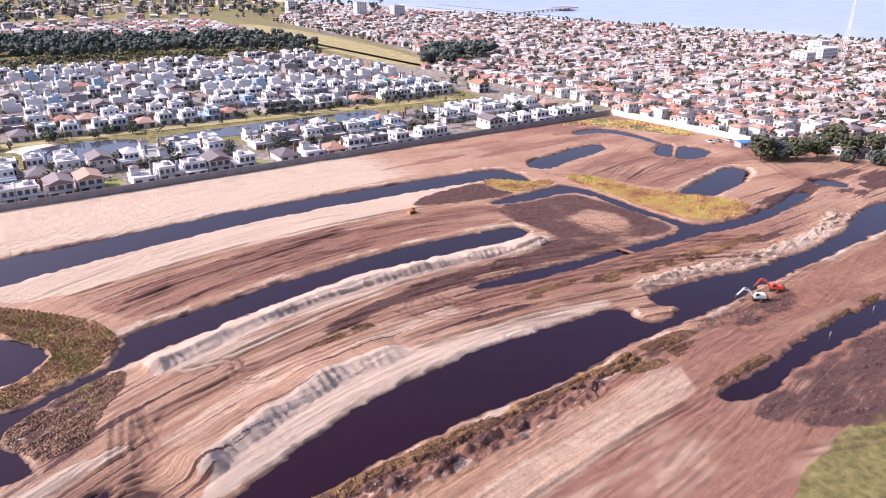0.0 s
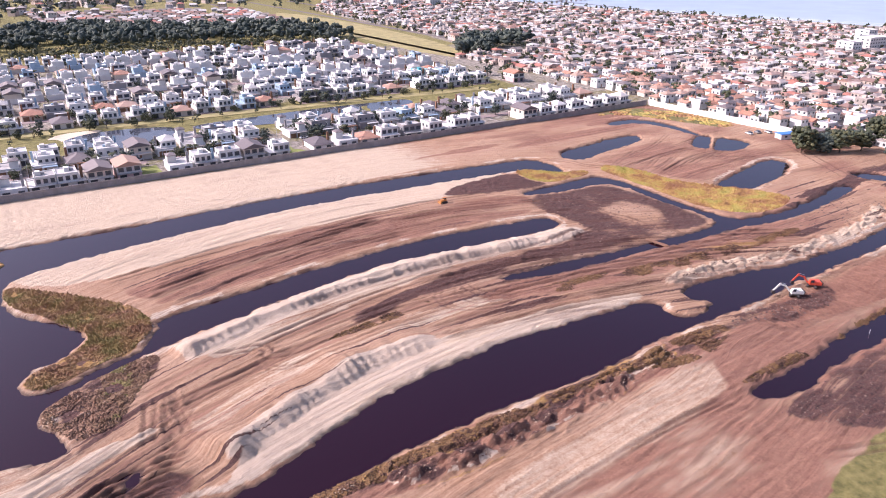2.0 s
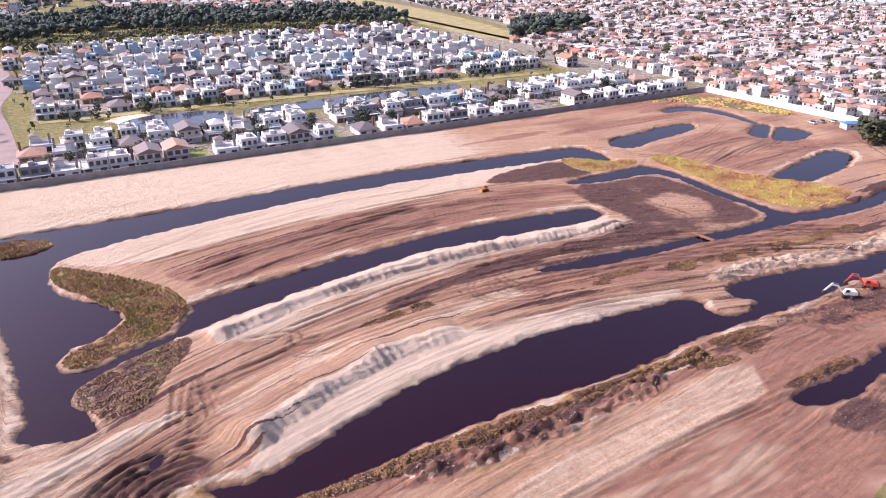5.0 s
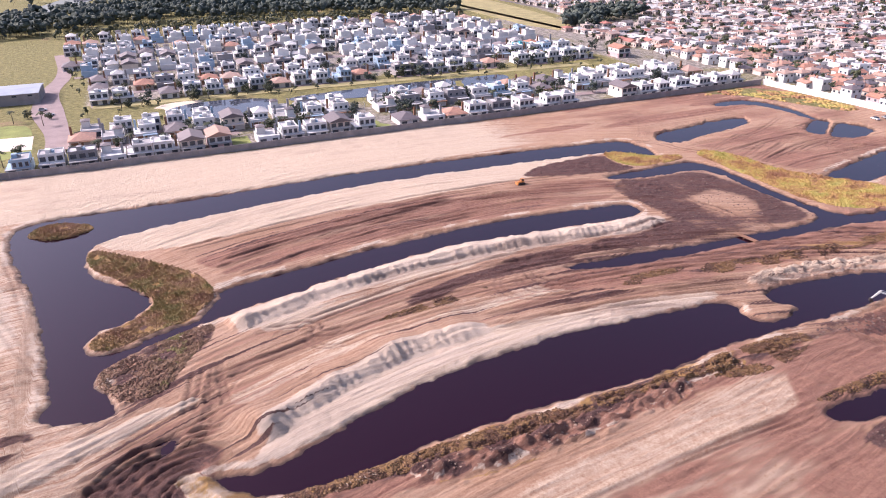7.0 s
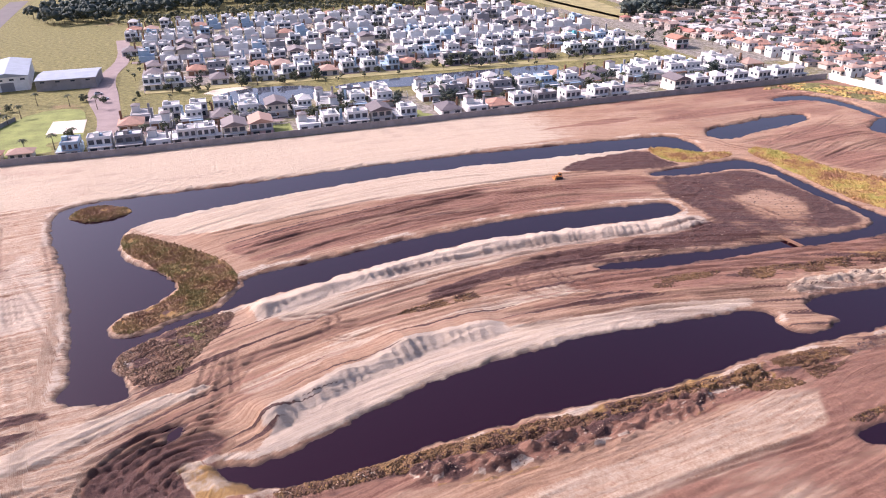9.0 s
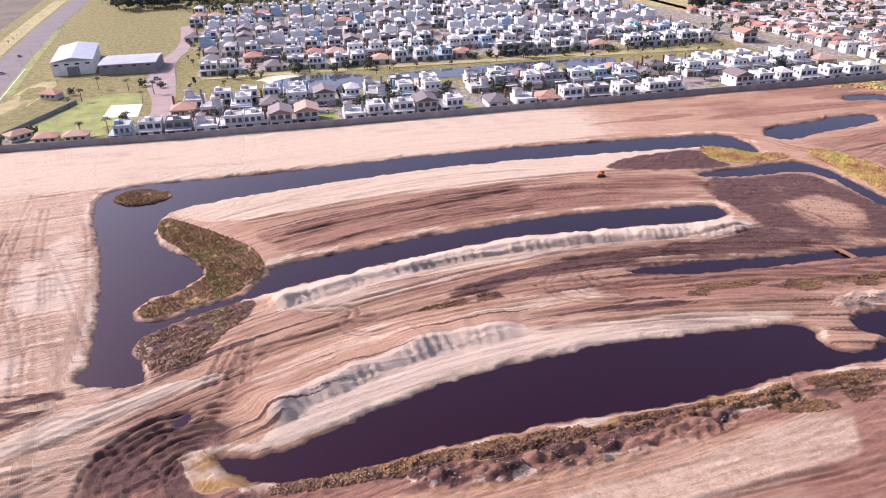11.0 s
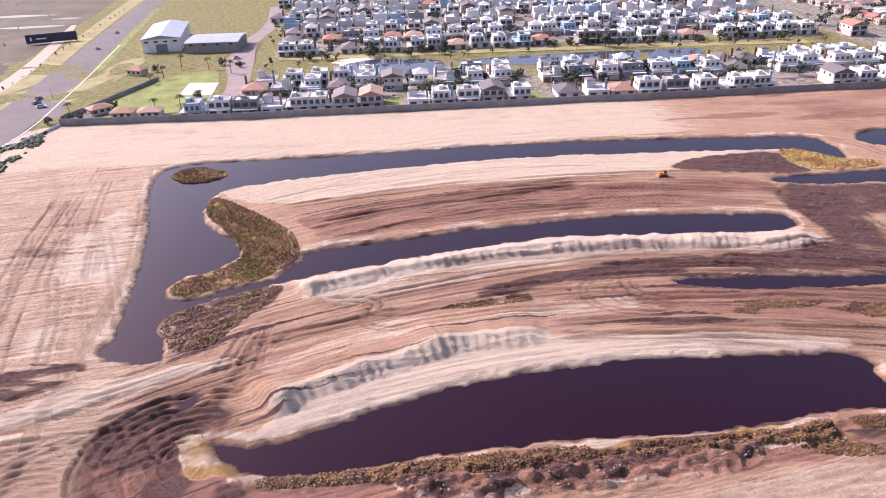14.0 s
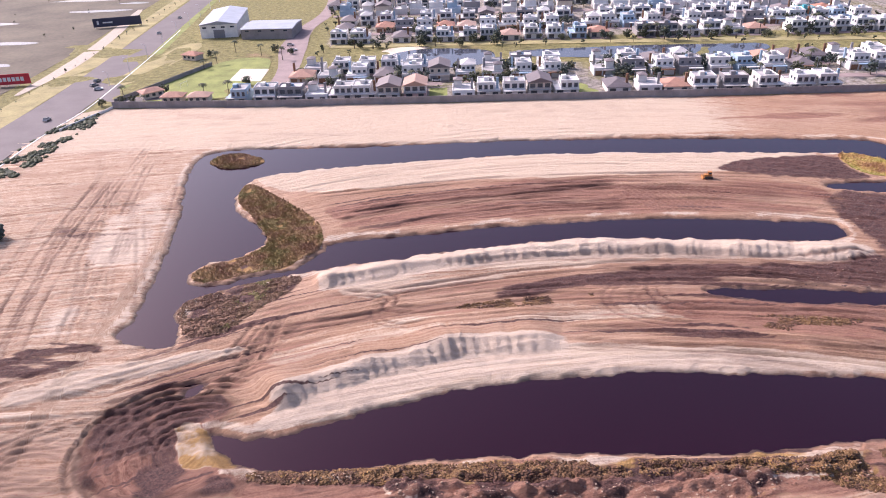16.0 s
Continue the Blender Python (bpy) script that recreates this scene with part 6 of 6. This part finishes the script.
# ---- machines ----
def excavator(x, y, turn, swing, paint, label, reach):
    root = tagged(new("excavator"), label, "excavator", "excavators beside the canal")
    for s in (-1, 1):
        bm = bmesh.new()
        prism(bm, [(-2.1, 0.45), (-1.75, 0.05), (1.75, 0.05), (2.1, 0.45), (1.75, 0.9), (-1.75, 0.9)], s * 1.3 - 0.3, s * 1.3 + 0.3)
        t = part("track", bm, M_TRACK, root)
        bm = bmesh.new()
        for k in range(6):
            rod(bm, (-1.5 + k * 0.6, s * 1.3 - 0.33, 0.42), (-1.5 + k * 0.6, s * 1.3 + 0.33, 0.42), 0.22, sides=8)
        part("roller", bm, M_TRACK, t)
    boxes("undercarriage", M_TRACK, root, (-1.2, 1.2, -0.998, 0.998, 0.35, 0.95))
    house_root = new("upper_body")
    house_root.parent = root
    house_root.matrix_basis = pose(0, 0, 0, 0, 0, swing)
    bm = bmesh.new()
    prism(bm, [(-2.5, 1.0), (1.5, 1.0), (1.5, 1.5), (-0.1, 1.5), (-0.1, 2.2), (-2.3, 2.2), (-2.6, 1.9)], -1.3, 1.3)
    part("engine_deck", bm, paint, house_root)
    bm = bmesh.new()
    prism(bm, [(0.0, 1.504), (1.7, 1.504), (1.75, 2.1), (1.35, 3.0), (0.0, 3.0)], 0.35, 1.29)
    part("cab", bm, paint, house_root)
    boxes("cab_window", M_GLASS, house_root, (0.2, 1.25, 1.295, 1.32, 1.95, 2.85), (0.2, 1.25, 0.32, 0.345, 1.95, 2.85))
    boxes("counterweight", M_TRACK, house_root, (-3.0, -2.61, -1.25, 1.25, 1.1, 2.0))
    bm = bmesh.new()
    prism(bm, [(0.9, 1.5), (1.5, 1.4), (3.2, 3.7), (5.6, 4.2), (5.7, 3.85), (3.6, 3.3), (2.0, 1.3)], -0.28, 0.1)
    part("boom", bm, paint, house_root)
    bm = bmesh.new()
    prism(bm, [(5.0, 4.5), (5.5, 4.55), (7.0 + reach, 1.7), (6.7 + reach, 1.5), (5.2, 3.8)], -0.24, 0.06)
    part("stick", bm, paint, house_root)
    bm = bmesh.new()
    prism(bm, [(6.6 + reach, 1.8), (7.2 + reach, 1.7), (7.4 + reach, 0.9), (6.8 + reach, 0.5), (6.0 + reach, 0.7), (6.3 + reach, 1.1)], -0.6, 0.5)
    part("bucket", bm, M_TRACK, house_root)
    bm = bmesh.new()
    rod(bm, (1.3, -0.42, 1.6), (3.0, -0.42, 3.2), 0.1, 0.07)
    rod(bm, (3.4, -0.09, 4.15), (5.0, -0.09, 4.62), 0.09, 0.07)
    part("ram", bm, M_STEEL_ROOF, house_root)
    root.matrix_basis = pose(x, y, height(x, y) + 0.02, 0, 0, turn) @ Matrix.Scale(0.85, 4)


excavator(189, 98.0, 30, 115, M_WHITEPAINT, "white tracked excavator reaching over dark spoil", 0.6)
excavator(199, 98.5, 20, 120, M_ORANGE, "orange-red tracked excavator digging at the bank", 0.2)


def bulldozer(x, y, turn):
    root = tagged(new("bulldozer"), "small yellow bulldozer on a brown dirt track", "bulldozer")
    for s in (-1, 1):
        bm = bmesh.new()
        prism(bm, [(-1.7, 0.4), (-1.3, 0.03), (1.2, 0.03), (1.6, 0.4), (1.3, 0.9), (-0.6, 1.1), (-1.4, 0.9)], s * 1.0 - 0.25, s * 1.0 + 0.25)
        part("track", bm, M_TRACK, root)
    boxes("body", M_YELLOW, root, (-1.2, 1.7, -0.74, 0.74, 0.6, 1.7))
    boxes("cab", M_YELLOW, root, (-1.1, 0.3, -0.7, 0.7, 1.703, 1.9), (-1.1, 0.3, -0.75, 0.75, 2.7, 2.85), (-1.1, -0.95, -0.7, -0.55, 1.903, 2.697), (-1.1, -0.95, 0.55, 0.7, 1.903, 2.697), (0.15, 0.3, -0.7, -0.55, 1.903, 2.697), (0.15, 0.3, 0.55, 0.7, 1.903, 2.697))
    boxes("cab_window", M_GLASS, root, (-0.94, 0.14, -0.66, 0.66, 1.904, 2.69))
    bm = bmesh.new()
    prism(bm, [(2.3, 0.1), (2.55, 0.15), (2.4, 0.6), (2.5, 1.15), (2.25, 1.15), (2.1, 0.6)], -1.6, 1.6)
    part("blade", bm, M_YELLOW, root)
    for s in (-1, 1):
        boxes("push_arm", M_TRACK, root, (0.2, 2.15, s * 1.36 - 0.08, s * 1.36 + 0.08, 0.4, 0.6))
    bm = bmesh.new()
    rod(bm, (1.1, 0.3, 1.7), (1.1, 0.3, 2.6), 0.07)
    part("exhaust", bm, M_TRACK, root)
    root.matrix_basis = pose(x, y, height(x, y) + 0.02, 0, 0, turn) @ Matrix.Scale(0.8, 4)


bulldozer(147, 219, 175)


def car(name, label):
    root = tagged(new(name), label, "car", "cars and vans")
    bm = bmesh.new()
    prism(bm, [(-2.1, 0.35), (2.1, 0.35), (2.15, 0.75), (1.3, 0.95), (-2.0, 1.0)], -0.85, 0.85)
    part("body", bm, M_CAR, root)
    bm = bmesh.new()
    prism(bm, [(-1.7, 1.004), (1.1, 0.96), (0.4, 1.45), (-1.3, 1.5)], -0.75, 0.75)
    part("cabin", bm, M_GLASS, root)
    for sx in (-1.35, 1.35):
        for sy in (-0.85, 0.85):
            bm = bmesh.new()
            rod(bm, (sx, sy - 0.1, 0.33), (sx, sy + 0.1, 0.33), 0.33, sides=12)
            part("wheel", bm, M_TYRE, root)
    return root


CAR = car("car", "parked or waiting small passenger car")
CAR.matrix_basis = pose(-106, 352, 0.105, 0, 0, 60)
for x, y, t in ((-101, 345, 20), (-108, 360, 80), (-115, 470, 95), (-118, 520, 95), (-104, 300, 95), (-20, 412, 30), (-24, 425, 10), (344, 222, 80), (350, 221, 70), (355, 218, 75), (60, 341, 0), (140, 338, 2), (230, 336, 1), (300, 333, 0), (90, 448, 0), (200, 443, 0)):
    z = height(x, y) + 0.02 if x > 340 else 0.15
    copy_thing(CAR, pose(x, y, z, 0, 0, t))
for x, y in ((-60, 345), (-70, 335)):
    g = tagged(new("goalpost"), "white goal frame on the club lawn", "goal", "goalposts")
    bm = bmesh.new()
    for a, b in (((-2.5, 0, -0.2), (-2.5, 0, 2.3)), ((2.5, 0, -0.2), (2.5, 0, 2.3)), ((-2.55, 0, 2.3), (2.55, 0, 2.3))):
        rod(bm, a, b, 0.08, sides=6)
    part("frame", bm, M_LINE, g)
    g.matrix_basis = pose(x, y, 0.1, 0, 0, 70)


def lamp_post(x, y, turn):
    root = tagged(new("street_lamp"), "slim grey street lamp beside the asphalt road", "street lamp", "street lamps")
    bm = bmesh.new()
    rod(bm, (0, 0, -0.3), (0, 0, 8.5), 0.1, 0.06, 6)
    part("pole", bm, M_STEEL_ROOF, root)
    bm = bmesh.new()
    rod(bm, (0, 0, 8.45), (1.6, 0, 8.8), 0.05, sides=5)
    part("arm", bm, M_STEEL_ROOF, root)
    boxes("lamp_head", M_STEEL_ROOF, root, (1.4, 2.1, -0.12, 0.12, 8.7, 8.84))
    root.matrix_basis = pose(x, y, 0, 0, 0, turn)
    return root


LAMP = lamp_post(-95, 345, 180)
for k in range(9):
    copy_thing(LAMP, pose(-96 - 1.6 * k, 372 + 30 * k, 0, 0, 0, 180))
for k in range(12):
    copy_thing(LAMP, pose(15 + 27 * k, 333 - 0.55 * k, 0, 0, 0, 90))
# two white marker poles in the lower canal
for x, y in ((187, 75), (213, 75.5)):
    m = tagged(new("marker_pole"), "thin white marker pole standing in the canal", "pole", "marker poles")
    bm = bmesh.new()
    rod(bm, (0, 0, -1.2), (0.05, 0, 1.3), 0.07, 0.05, 6)
    part("stake", bm, M_LINE, m)
    boxes("flag", M_LINE, m, (0.06, 0.4, -0.01, 0.01, 0.9, 1.25))
    m.matrix_basis = pose(x, y, WATER_Z)
# a plank footbridge over the middle canal
fb = tagged(new("footbridge"), "narrow brown plank crossing over the canal", "footbridge")
for k in range(4):
    boxes("plank", M_WOOD, fb, (-0.9 + k * 0.46, -0.9 + k * 0.46 + 0.42, -4.2, 4.2, 0, 0.12))
for y in (-3.5, 0, 3.5):
    boxes("bearer", M_WOOD, fb, (-0.9, 0.9, y - 0.12, y + 0.12, -1.6, -0.004))
fb.matrix_basis = pose(187, 147.5, -0.35, 0, 0, 8)
